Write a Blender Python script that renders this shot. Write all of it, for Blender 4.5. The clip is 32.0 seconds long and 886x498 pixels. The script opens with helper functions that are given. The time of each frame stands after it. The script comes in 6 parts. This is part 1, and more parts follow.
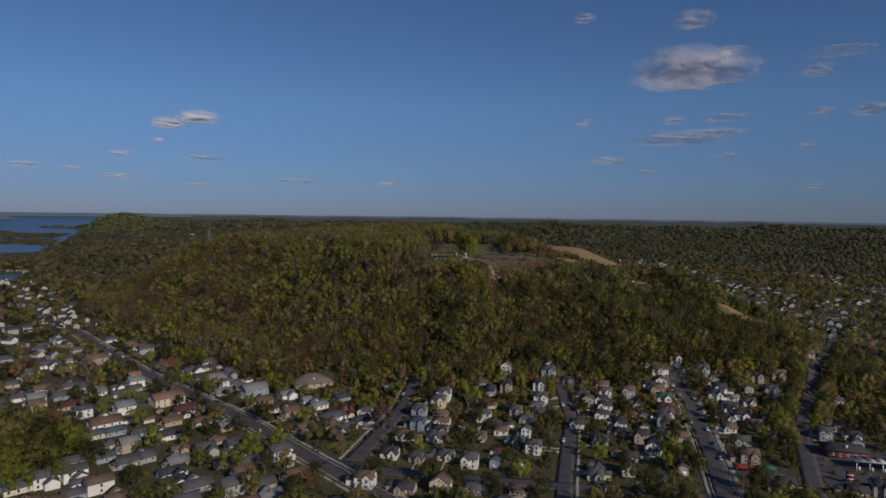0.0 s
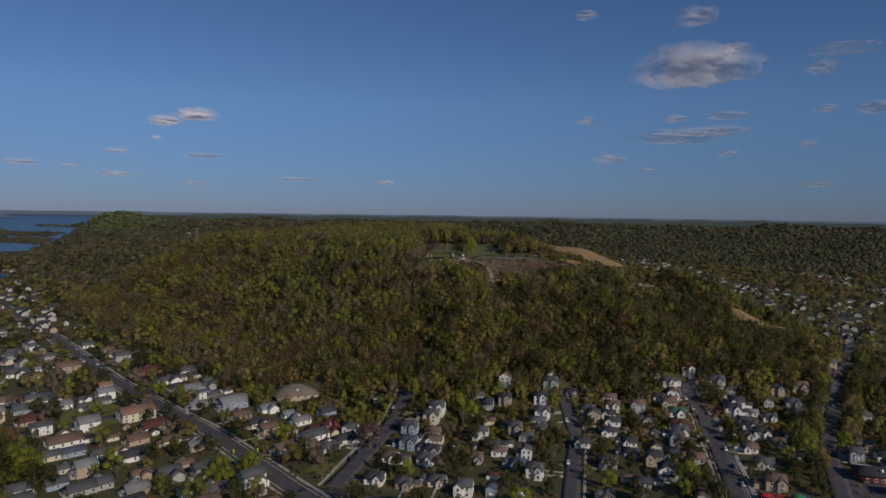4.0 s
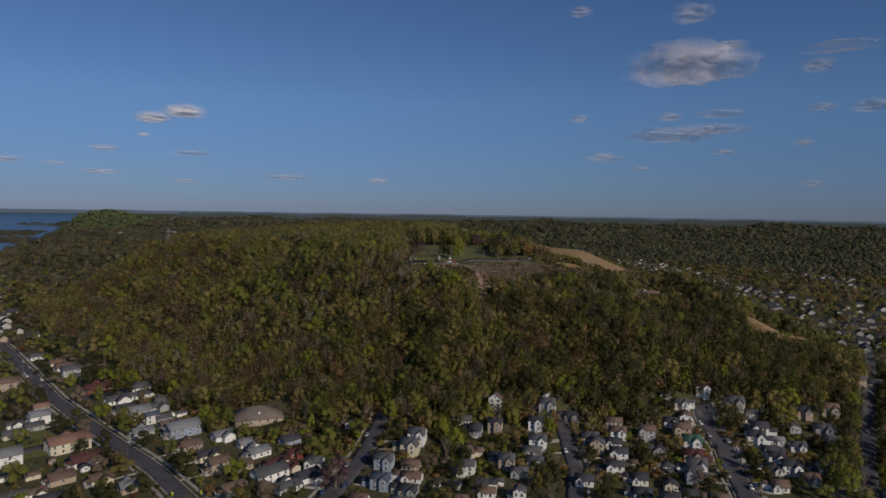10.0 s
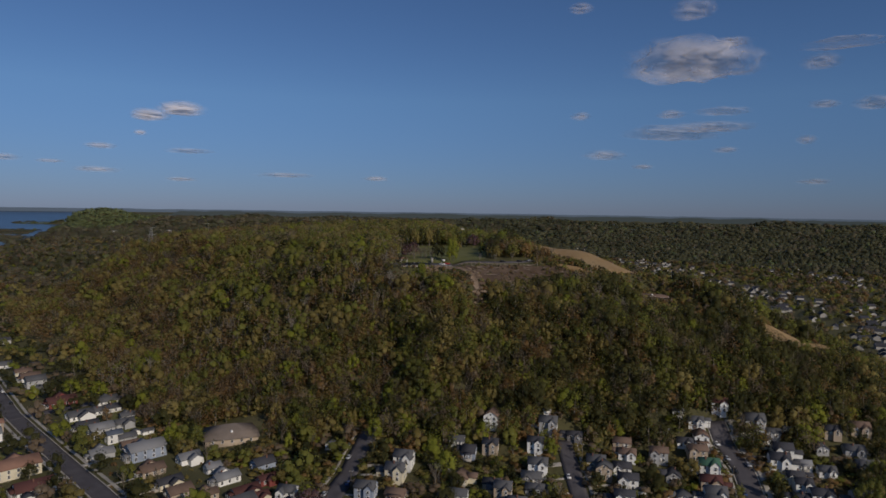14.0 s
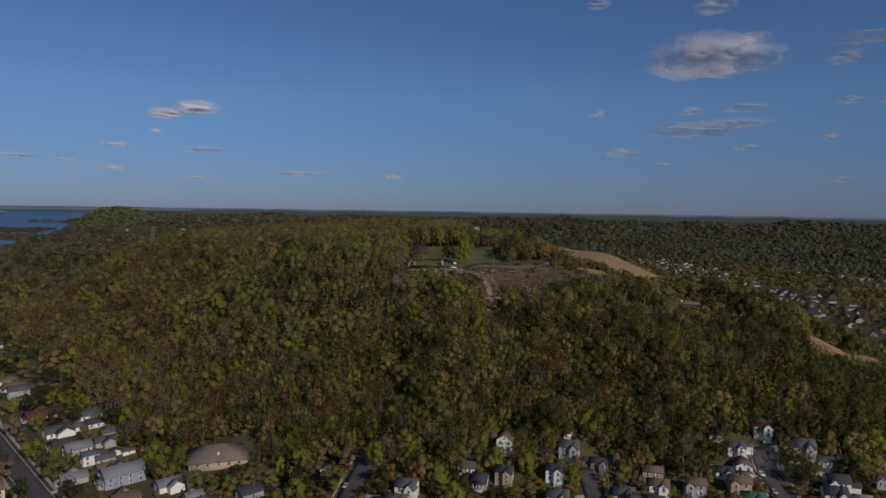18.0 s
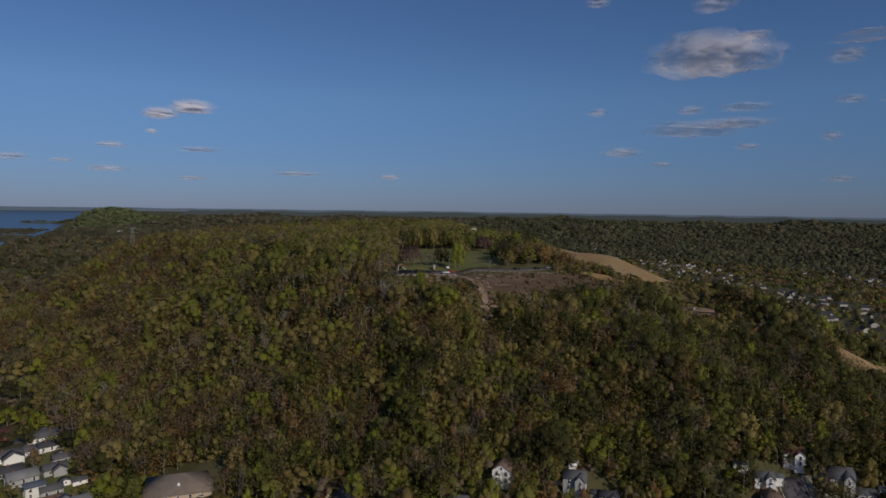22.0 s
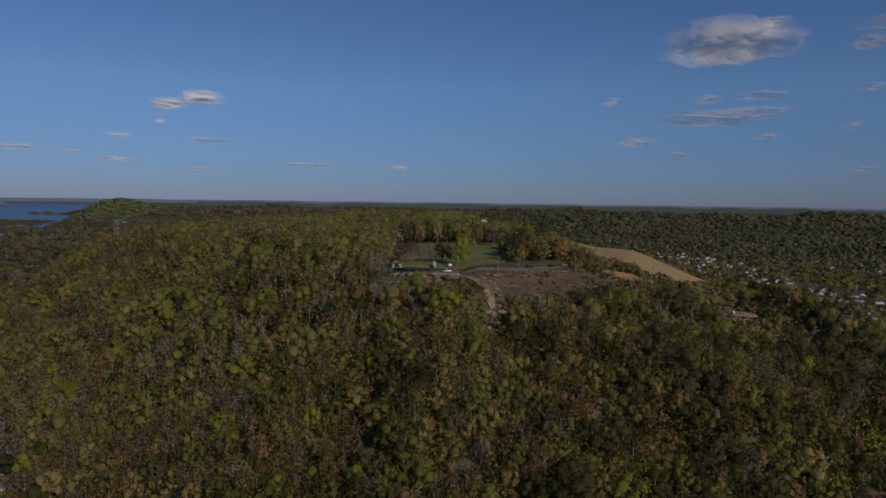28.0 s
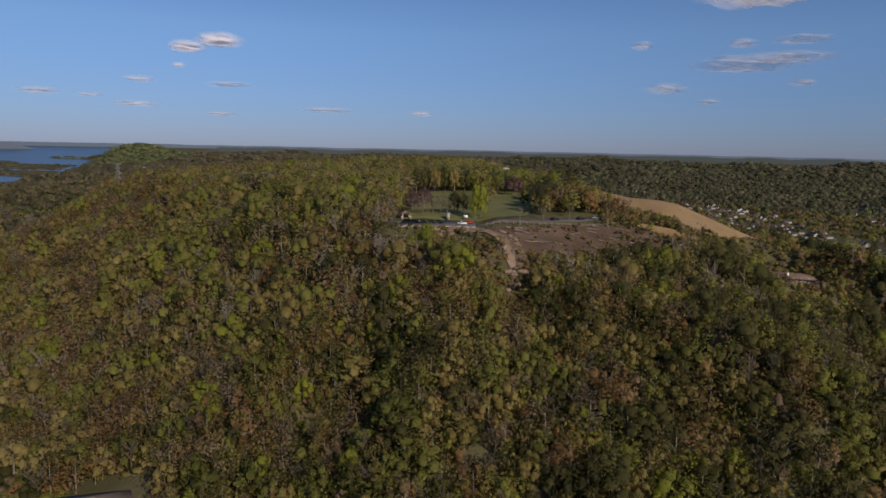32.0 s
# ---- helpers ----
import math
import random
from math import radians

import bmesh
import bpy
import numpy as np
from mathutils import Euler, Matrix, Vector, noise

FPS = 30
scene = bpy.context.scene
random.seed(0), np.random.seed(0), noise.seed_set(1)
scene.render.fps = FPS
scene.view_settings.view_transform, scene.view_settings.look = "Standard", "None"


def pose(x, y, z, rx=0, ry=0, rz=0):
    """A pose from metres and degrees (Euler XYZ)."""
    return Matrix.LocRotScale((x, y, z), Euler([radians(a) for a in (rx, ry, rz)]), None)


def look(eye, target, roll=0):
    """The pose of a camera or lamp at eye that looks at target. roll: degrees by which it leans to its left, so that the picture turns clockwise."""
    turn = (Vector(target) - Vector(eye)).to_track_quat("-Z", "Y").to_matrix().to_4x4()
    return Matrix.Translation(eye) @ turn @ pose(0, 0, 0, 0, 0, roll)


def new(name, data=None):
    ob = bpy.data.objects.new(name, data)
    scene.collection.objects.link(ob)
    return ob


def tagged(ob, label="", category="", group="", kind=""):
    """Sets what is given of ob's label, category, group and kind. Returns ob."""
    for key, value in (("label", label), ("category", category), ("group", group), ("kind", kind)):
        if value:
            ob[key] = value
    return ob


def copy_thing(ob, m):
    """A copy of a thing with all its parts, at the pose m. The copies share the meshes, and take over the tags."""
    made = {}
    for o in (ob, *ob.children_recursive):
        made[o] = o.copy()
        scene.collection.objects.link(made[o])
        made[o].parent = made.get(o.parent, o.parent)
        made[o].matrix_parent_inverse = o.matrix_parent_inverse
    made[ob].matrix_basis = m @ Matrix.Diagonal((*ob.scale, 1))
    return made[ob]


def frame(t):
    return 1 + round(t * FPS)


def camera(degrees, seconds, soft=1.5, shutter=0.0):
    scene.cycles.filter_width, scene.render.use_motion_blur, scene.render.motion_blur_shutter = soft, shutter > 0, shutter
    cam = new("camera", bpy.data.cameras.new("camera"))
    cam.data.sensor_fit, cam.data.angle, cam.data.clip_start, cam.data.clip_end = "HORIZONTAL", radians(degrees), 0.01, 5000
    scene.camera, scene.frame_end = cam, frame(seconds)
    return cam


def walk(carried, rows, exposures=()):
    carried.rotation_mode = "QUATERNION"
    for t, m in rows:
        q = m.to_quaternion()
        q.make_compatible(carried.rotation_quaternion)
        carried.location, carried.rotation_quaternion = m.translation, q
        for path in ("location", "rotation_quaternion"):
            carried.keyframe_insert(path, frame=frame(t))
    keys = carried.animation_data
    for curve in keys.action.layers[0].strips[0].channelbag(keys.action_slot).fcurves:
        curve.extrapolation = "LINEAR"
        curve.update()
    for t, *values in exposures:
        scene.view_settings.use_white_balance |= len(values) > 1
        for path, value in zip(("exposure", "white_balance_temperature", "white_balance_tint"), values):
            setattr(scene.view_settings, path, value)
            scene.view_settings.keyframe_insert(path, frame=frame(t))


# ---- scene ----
# ---- camera and walk ----
cam = camera(68, 32.0, soft=1.6)
PATH = [
    (0, (0.00, 0.00, 128.00), (0.00, 99.86, 122.67), 0.73),
    (0.5, (0.63, 4.34, 127.93), (0.55, 104.20, 122.57), 0.76),
    (1, (1.25, 8.68, 127.85), (1.13, 108.53, 122.45), 0.75),
    (1.5, (1.86, 13.02, 127.81), (1.72, 112.87, 122.34), 0.79),
    (2, (2.42, 17.40, 127.82), (2.25, 117.25, 122.34), 0.80),
    (2.5, (2.92, 21.82, 127.86), (2.73, 121.67, 122.35), 0.80),
    (3, (3.36, 26.30, 127.91), (3.21, 126.15, 122.37), 0.79),
    (3.5, (3.88, 30.77, 127.95), (3.69, 130.62, 122.41), 0.79),
    (5.5, (6.30, 48.83, 128.02), (6.68, 148.67, 122.37), 0.78),
    (6, (6.80, 53.27, 128.02), (7.18, 153.10, 122.33), 0.79),
    (6.5, (7.22, 57.64, 128.01), (7.73, 157.48, 122.35), 0.75),
    (7, (7.79, 61.98, 128.01), (8.35, 161.82, 122.36), 0.76),
    (7.5, (8.45, 66.34, 127.99), (9.04, 166.17, 122.32), 0.78),
    (8, (9.11, 70.67, 127.96), (9.72, 170.51, 122.27), 0.79),
    (8.5, (9.69, 75.06, 127.98), (10.40, 174.90, 122.30), 0.79),
    (9, (10.26, 79.48, 128.01), (11.00, 179.32, 122.34), 0.76),
    (9.5, (10.82, 83.93, 127.99), (11.62, 183.76, 122.28), 0.85),
    (10, (11.34, 88.34, 127.95), (12.19, 188.17, 122.24), 0.86),
    (10.5, (11.87, 92.69, 127.89), (12.81, 192.52, 122.12), 0.82),
    (11, (12.48, 97.00, 127.93), (13.44, 196.82, 122.14), 0.82),
    (11.5, (13.16, 101.26, 128.02), (14.11, 201.09, 122.22), 0.87),
    (12, (13.87, 105.55, 128.13), (14.82, 205.38, 122.29), 0.86),
    (12.5, (14.57, 109.98, 128.18), (15.55, 209.80, 122.29), 0.84),
    (13, (15.34, 114.49, 128.18), (16.30, 214.31, 122.27), 0.80),
    (13.5, (16.09, 119.01, 128.18), (16.98, 218.83, 122.26), 0.86),
    (14, (16.70, 123.44, 128.21), (17.55, 223.26, 122.25), 0.85),
    (14.5, (17.18, 127.85, 128.29), (18.11, 227.66, 122.30), 0.83),
    (16.5, (18.68, 145.57, 128.64), (18.97, 245.39, 122.50), 0.79),
    (17, (19.24, 150.15, 128.69), (18.61, 249.95, 122.51), 0.76),
    (17.5, (19.86, 154.82, 128.63), (18.38, 254.61, 122.40), 0.86),
    (18, (20.40, 159.53, 128.52), (18.84, 259.32, 122.30), 0.86),
    (18.5, (20.82, 164.24, 128.40), (19.33, 264.03, 122.15), 0.81),
    (19, (21.27, 168.89, 128.34), (19.79, 268.69, 122.06), 0.85),
    (19.5, (21.78, 173.46, 128.40), (20.28, 273.25, 122.15), 0.75),
    (20, (22.35, 177.97, 128.44), (20.83, 277.77, 122.16), 0.75),
    (20.5, (22.88, 182.49, 128.42), (21.36, 282.29, 122.15), 0.75),
    (21, (23.33, 187.03, 128.36), (21.93, 286.82, 122.11), 0.72),
    (21.5, (23.77, 191.57, 128.24), (22.46, 291.37, 122.00), 0.76),
    (22, (24.21, 196.06, 128.08), (22.82, 295.86, 121.91), 0.77),
    (22.5, (24.66, 200.47, 127.86), (22.72, 300.26, 121.72), 0.82),
    (23, (25.19, 204.85, 127.68), (22.56, 304.62, 121.52), 0.85),
    (23.5, (25.79, 209.22, 127.60), (22.45, 308.98, 121.47), 0.83),
    (24, (26.29, 213.57, 127.59), (22.78, 313.32, 121.47), 0.86),
    (24.5, (26.64, 217.90, 127.63), (23.21, 317.65, 121.51), 0.83),
    (25, (26.98, 222.19, 127.64), (23.56, 321.94, 121.53), 0.84),
    (25.5, (27.34, 226.44, 127.60), (23.96, 326.19, 121.49), 0.83),
    (27.5, (28.85, 243.48, 127.16), (25.60, 343.25, 121.15), 0.82),
    (28, (29.16, 248.12, 126.85), (26.00, 347.79, 119.36), 0.76),
    (28.5, (29.50, 252.97, 126.55), (26.48, 352.48, 117.16), 0.91),
    (29, (29.81, 257.90, 126.30), (26.95, 357.22, 114.99), 0.97),
    (29.5, (29.99, 262.89, 126.05), (27.38, 362.00, 112.95), 0.94),
    (30, (30.20, 267.93, 125.72), (27.70, 366.78, 110.77), 1.03),
    (30.5, (30.41, 272.97, 125.30), (27.82, 371.76, 109.99), 1.05),
    (31, (30.73, 278.03, 124.88), (26.81, 376.77, 109.55), 1.11),
    (31.5, (31.03, 283.10, 124.58), (25.88, 381.77, 109.20), 1.13),
    (32, (31.30, 288.18, 124.35), (25.03, 386.80, 109.02), 1.20),
]

walk(cam, [(t, look(eye, target, roll)) for t, eye, target, roll in PATH],
     exposures=[(0, -0.30, 6550, 12), (27.6, -0.30, 6550, 12), (30.4, 0.24, 6980, 16), (32, 0.28, 6980, 16)])

# ---- sky and sun ----
SUN_AZ, SUN_EL = 141.0, 28.0          # degrees clockwise from +y, and above the horizon
world = bpy.data.worlds.new("sky")
scene.world = world
world.use_nodes = True
wn, wl = world.node_tree.nodes, world.node_tree.links
sky = wn.new("ShaderNodeTexSky")
sky.sky_type, sky.sun_disc = "NISHITA", False
sky.sun_elevation, sky.sun_rotation = radians(SUN_EL), radians(SUN_AZ)
sky.altitude, sky.air_density, sky.dust_density, sky.ozone_density = 200, 1.0, 0.0, 6.0
wn["Background"].inputs["Strength"].default_value = 0.079
coord, split = wn.new("ShaderNodeTexCoord"), wn.new("ShaderNodeSeparateXYZ")
tone, blend = wn.new("ShaderNodeValToRGB"), wn.new("ShaderNodeMix")
blend.data_type, blend.blend_type, blend.inputs["Factor"].default_value = "RGBA", "MULTIPLY", 1.0
tone.color_ramp.elements[0].color = (0.31, 0.39, 0.68, 1)       # clear, cool air towards the horizon
tone.color_ramp.elements[0].position = 0.0
tone.color_ramp.elements[1].color = (0.665, 0.745, 0.87, 1)
tone.color_ramp.elements[1].position = 0.16
for at, shade in ((0.32, (0.665, 0.745, 0.87, 1)), (0.55, (1.0, 1.0, 1.0, 1))):
    tone.color_ramp.elements.new(at).color = shade
wl.new(coord.outputs["Generated"], split.inputs[0])
wl.new(split.outputs["Z"], tone.inputs["Fac"])
wl.new(sky.outputs["Color"], blend.inputs["A"])
wl.new(tone.outputs["Color"], blend.inputs["B"])
wl.new(blend.outputs["Result"], wn["Background"].inputs["Color"])
sun = new("sun", bpy.data.lights.new("sun", "SUN"))
sun.data.energy, sun.data.angle, sun.data.color = 3.15, radians(0.5), (1.0, 0.90, 0.76)
SUNV = Vector((math.sin(radians(SUN_AZ)) * math.cos(radians(SUN_EL)), math.cos(radians(SUN_AZ)) * math.cos(radians(SUN_EL)), math.sin(radians(SUN_EL))))
sun.matrix_world = look(SUNV * 500, (0, 0, 0))


# ---- materials ----
def material(name, ramp, scale=0.3, fine=4.0, rough=0.85, bump=0.3, cell=0.0, spec=0.2, metal=0.0, leaf=0.0, rand=0.0):
    """A surface whose colour runs through ramp by noise of two sizes (in cycles a metre), with relief; cell: size of patches of one tone; rand: shift by object."""
    m = bpy.data.materials.new(name)
    m.use_nodes = True
    n, l = m.node_tree.nodes, m.node_tree.links
    b = n["Principled BSDF"]
    geo = n.new("ShaderNodeNewGeometry")
    big, small = n.new("ShaderNodeTexNoise"), n.new("ShaderNodeTexNoise")
    big.inputs["Scale"].default_value, small.inputs["Scale"].default_value = scale, fine
    big.inputs["Detail"].default_value, small.inputs["Detail"].default_value = 3, 3
    for x in (big, small):
        l.new(geo.outputs["Position"], x.inputs["Vector"])
    mix = n.new("ShaderNodeMath"); mix.operation = "MULTIPLY_ADD"
    mix.inputs[1].default_value = 0.45
    l.new(small.outputs["Fac"], mix.inputs[0])
    half = n.new("ShaderNodeMath"); half.operation = "MULTIPLY_ADD"
    half.inputs[1].default_value, half.inputs[2].default_value = 0.9, -0.175
    l.new(big.outputs["Fac"], half.inputs[0])
    l.new(half.outputs[0], mix.inputs[2])
    out = mix.outputs[0]
    if cell:
        v = n.new("ShaderNodeTexVoronoi")
        v.inputs["Scale"].default_value = 1 / cell
        l.new(geo.outputs["Position"], v.inputs["Vector"])
        sep = n.new("ShaderNodeSeparateColor")
        l.new(v.outputs["Color"], sep.inputs["Color"])
        a = n.new("ShaderNodeMath"); a.operation = "MULTIPLY_ADD"
        a.inputs[1].default_value, a.inputs[2].default_value = 0.24, -0.12
        l.new(sep.outputs[0], a.inputs[0])
        s = n.new("ShaderNodeMath"); s.operation = "ADD"
        l.new(out, s.inputs[0]); l.new(a.outputs[0], s.inputs[1])
        out = s.outputs[0]
    if leaf:
        at = n.new("ShaderNodeAttribute"); at.attribute_name = "tone"
        a = n.new("ShaderNodeMath"); a.operation = "MULTIPLY_ADD"
        a.inputs[1].default_value = 0.75
        l.new(at.outputs["Fac"], a.inputs[0]); l.new(out, a.inputs[2])
        out = a.outputs[0]
    if rand:
        oi = n.new("ShaderNodeObjectInfo")
        a = n.new("ShaderNodeMath"); a.operation = "MULTIPLY_ADD"
        a.inputs[1].default_value, a.inputs[2].default_value = rand, -rand / 2
        l.new(oi.outputs["Random"], a.inputs[0])
        s = n.new("ShaderNodeMath"); s.operation = "ADD"
        l.new(out, s.inputs[0]); l.new(a.outputs[0], s.inputs[1])
        out = s.outputs[0]
    r = n.new("ShaderNodeValToRGB")
    els = r.color_ramp.elements
    while len(els) < len(ramp):
        els.new(0.5)
    for i, c in enumerate(ramp):
        els[i].position = 0.18 + 0.64 * i / max(1, len(ramp) - 1)
        els[i].color = (*c, 1)
    l.new(out, r.inputs["Fac"])
    l.new(r.outputs["Color"], b.inputs["Base Color"])
    b.inputs["Roughness"].default_value, b.inputs["Metallic"].default_value = rough, metal
    b.inputs["Specular IOR Level"].default_value = spec
    if bump:
        bp = n.new("ShaderNodeBump")
        bp.inputs["Strength"].default_value = bump
        bp.inputs["Distance"].default_value = 0.5 / fine
        l.new(small.outputs["Fac"], bp.inputs["Height"])
        l.new(bp.outputs["Normal"], b.inputs["Normal"])
    if leaf:
        tr = n.new("ShaderNodeBsdfTranslucent")
        l.new(r.outputs["Color"], tr.inputs["Color"])
        ms = n.new("ShaderNodeMixShader")
        ms.inputs[0].default_value = leaf
        l.new(b.outputs[0], ms.inputs[1]); l.new(tr.outputs[0], ms.inputs[2])
        gap, cover = n.new("ShaderNodeBsdfTransparent"), n.new("ShaderNodeMixShader")
        cover.inputs[0].default_value = 0.32
        l.new(ms.outputs[0], cover.inputs[1]); l.new(gap.outputs[0], cover.inputs[2])
        l.new(cover.outputs[0], n["Material Output"].inputs["Surface"])
    return m


M_GROUND = material("ground_soil_and_grass", [(0.075, 0.057, 0.036), (0.075, 0.068, 0.032), (0.08, 0.076, 0.032), (0.12, 0.095, 0.062)], 0.02, 0.6, bump=0.4)
LEAVES = [
    material("olive_leaves", [(0.187, 0.151, 0.050), (0.292, 0.235, 0.079), (0.403, 0.331, 0.124)], 0.12, 1.0, cell=3, leaf=0.55, rand=0.3, spec=0.2, rough=0.7),
    material("green_leaves", [(0.130, 0.139, 0.035), (0.213, 0.215, 0.054), (0.296, 0.294, 0.074)], 0.12, 1.0, cell=3, leaf=0.55, rand=0.3, spec=0.2, rough=0.7),
    material("bright_green_leaves", [(0.223, 0.243, 0.041), (0.295, 0.309, 0.046), (0.363, 0.378, 0.063)], 0.12, 1.0, cell=3, leaf=0.55, rand=0.3, spec=0.2, rough=0.7),
    material("russet_leaves", [(0.189, 0.112, 0.048), (0.284, 0.173, 0.073), (0.371, 0.238, 0.106)], 0.12, 1.0, cell=3, leaf=0.55, rand=0.3, spec=0.2, rough=0.7),
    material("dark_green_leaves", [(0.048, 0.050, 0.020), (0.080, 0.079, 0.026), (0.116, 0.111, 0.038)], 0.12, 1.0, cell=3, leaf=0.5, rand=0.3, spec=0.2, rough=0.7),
    material("budding_grey_twigs", [(0.211, 0.155, 0.105), (0.286, 0.215, 0.146), (0.367, 0.284, 0.189)], 0.12, 1.0, cell=3, leaf=0.55, rand=0.3, spec=0.2, rough=0.7),
]
LEAVES += [LEAVES[5], material("purple_budding_twigs", [(0.121, 0.068, 0.071), (0.177, 0.102, 0.103), (0.233, 0.140, 0.137)], 0.12, 1.0, cell=3, leaf=0.5, rand=0.3, spec=0.2, rough=0.7)]
# far crowns: leaf colours greyed, so distance haze sits in the base colour
HAZY = [material("hazed_dark_canopy", [(0.054, 0.057, 0.031), (0.091, 0.092, 0.050), (0.135, 0.131, 0.071)], 0.01, 0.1, leaf=0.3),
        material("hazed_fresh_canopy", [(0.084, 0.102, 0.046), (0.131, 0.155, 0.067), (0.182, 0.209, 0.092)], 0.01, 0.1, leaf=0.3),
        material("hazed_brown_canopy", [(0.082, 0.068, 0.046), (0.131, 0.110, 0.071), (0.182, 0.157, 0.096)], 0.01, 0.1, leaf=0.3)]
M_BARK = material("bark", [(0.08, 0.065, 0.048), (0.14, 0.12, 0.092), (0.24, 0.21, 0.17)], 0.4, 5, rand=0.5)
M_ASPHALT = material("weathered_asphalt", [(0.058, 0.052, 0.057), (0.085, 0.078, 0.084), (0.115, 0.106, 0.112)], 0.15, 3, rough=0.9)
M_CONCRETE = material("pale_concrete", [(0.24, 0.215, 0.19), (0.35, 0.325, 0.29), (0.44, 0.41, 0.37)], 0.2, 3)
M_WATER = material("river_water", [(0.03, 0.052, 0.085), (0.045, 0.07, 0.11)], 0.004, 0.05, rough=0.3, bump=0.1, spec=0.28)
M_PRAIRIE = material("dry_prairie_grass", [(0.20, 0.12, 0.055), (0.30, 0.20, 0.095), (0.37, 0.26, 0.14)], 0.03, 0.8, bump=0.3)
M_LAWN = material("mown_lawn", [(0.085, 0.082, 0.030), (0.125, 0.128, 0.040), (0.17, 0.155, 0.062)], 0.09, 1.5)
M_ROCK = material("weathered_limestone", [(0.09, 0.062, 0.042), (0.20, 0.145, 0.10), (0.34, 0.26, 0.19)], 0.12, 1.2, bump=0.8)
M_SCRUB = material("bare_scrub_slope", [(0.055, 0.036, 0.024), (0.095, 0.063, 0.042), (0.15, 0.105, 0.072)], 0.1, 0.9, bump=0.6)


# ---- the lie of the land ----
FRONT = [(-60, 1900), (-250, 1640), (-400, 1420), (-520, 1180), (-545, 960), (-460, 800), (-330, 680), (-215, 545), (-120, 455), (-20, 400), (60, 388), (215, 385)]
RIGHT = [(215, 385), (330, 440), (385, 560), (405, 680), (385, 790), (325, 940), (285, 1150), (290, 1500), (300, 2000), (300, 2500)]
BACK = [(300, 2500), (100, 2400), (-60, 1900)]
RIVER = [(-700, 1000), (-735, 1110), (-790, 1260), (-930, 1520), (-1058, 1768), (-1234, 2124), (-1570, 2800), (-1790, 3400), (-2000, 3846), (-2050, 4900)]


def to_line(x, y, line):
    """Distance of points to an open line."""
    best = np.full(np.shape(x), 1e9)
    for (ax, ay), (bx, by) in zip(line, line[1:]):
        dx, dy = bx - ax, by - ay
        s = np.clip(((x - ax) * dx + (y - ay) * dy) / (dx * dx + dy * dy), 0, 1)
        best = np.minimum(best, np.hypot(x - ax - s * dx, y - ay - s * dy))
    return best


def inside(x, y, ring):
    odd = np.zeros(np.shape(x), bool)
    for (ax, ay), (bx, by) in zip(ring, ring[1:] + ring[:1]):
        hit = (ay > y) != (by > y)
        odd ^= hit & (x < (bx - ax) * (y - ay) / ((by - ay) or 1e-9) + ax)
    return odd


def waves(x, y, size, seed):
    """Soft uneven ground in -1 to 1, of that size in metres."""
    r = np.random.default_rng(seed)
    z = 0
    for k in range(7):
        a, f, p = r.uniform(0, 6.283), r.uniform(0.6, 2.2) * 6.283 / size, r.uniform(0, 6.283)
        z = z + np.sin((x * np.cos(a) + y * np.sin(a)) * f + p + 1.3 * np.sin((x * np.sin(a) - y * np.cos(a)) * f * 0.6 + p * 2))
    return z / 4.5


def step(a, b, t):
    s = np.clip((t - a) / (b - a), 0, 1)
    return s * s * (3 - 2 * s)


BROW = 7.0
HILL = FRONT + RIGHT[1:] + BACK[1:-1]


def hill_depth(x, y):
    return np.where(inside(x, y, HILL), to_line(x, y, FRONT + RIGHT[1:]), -1)


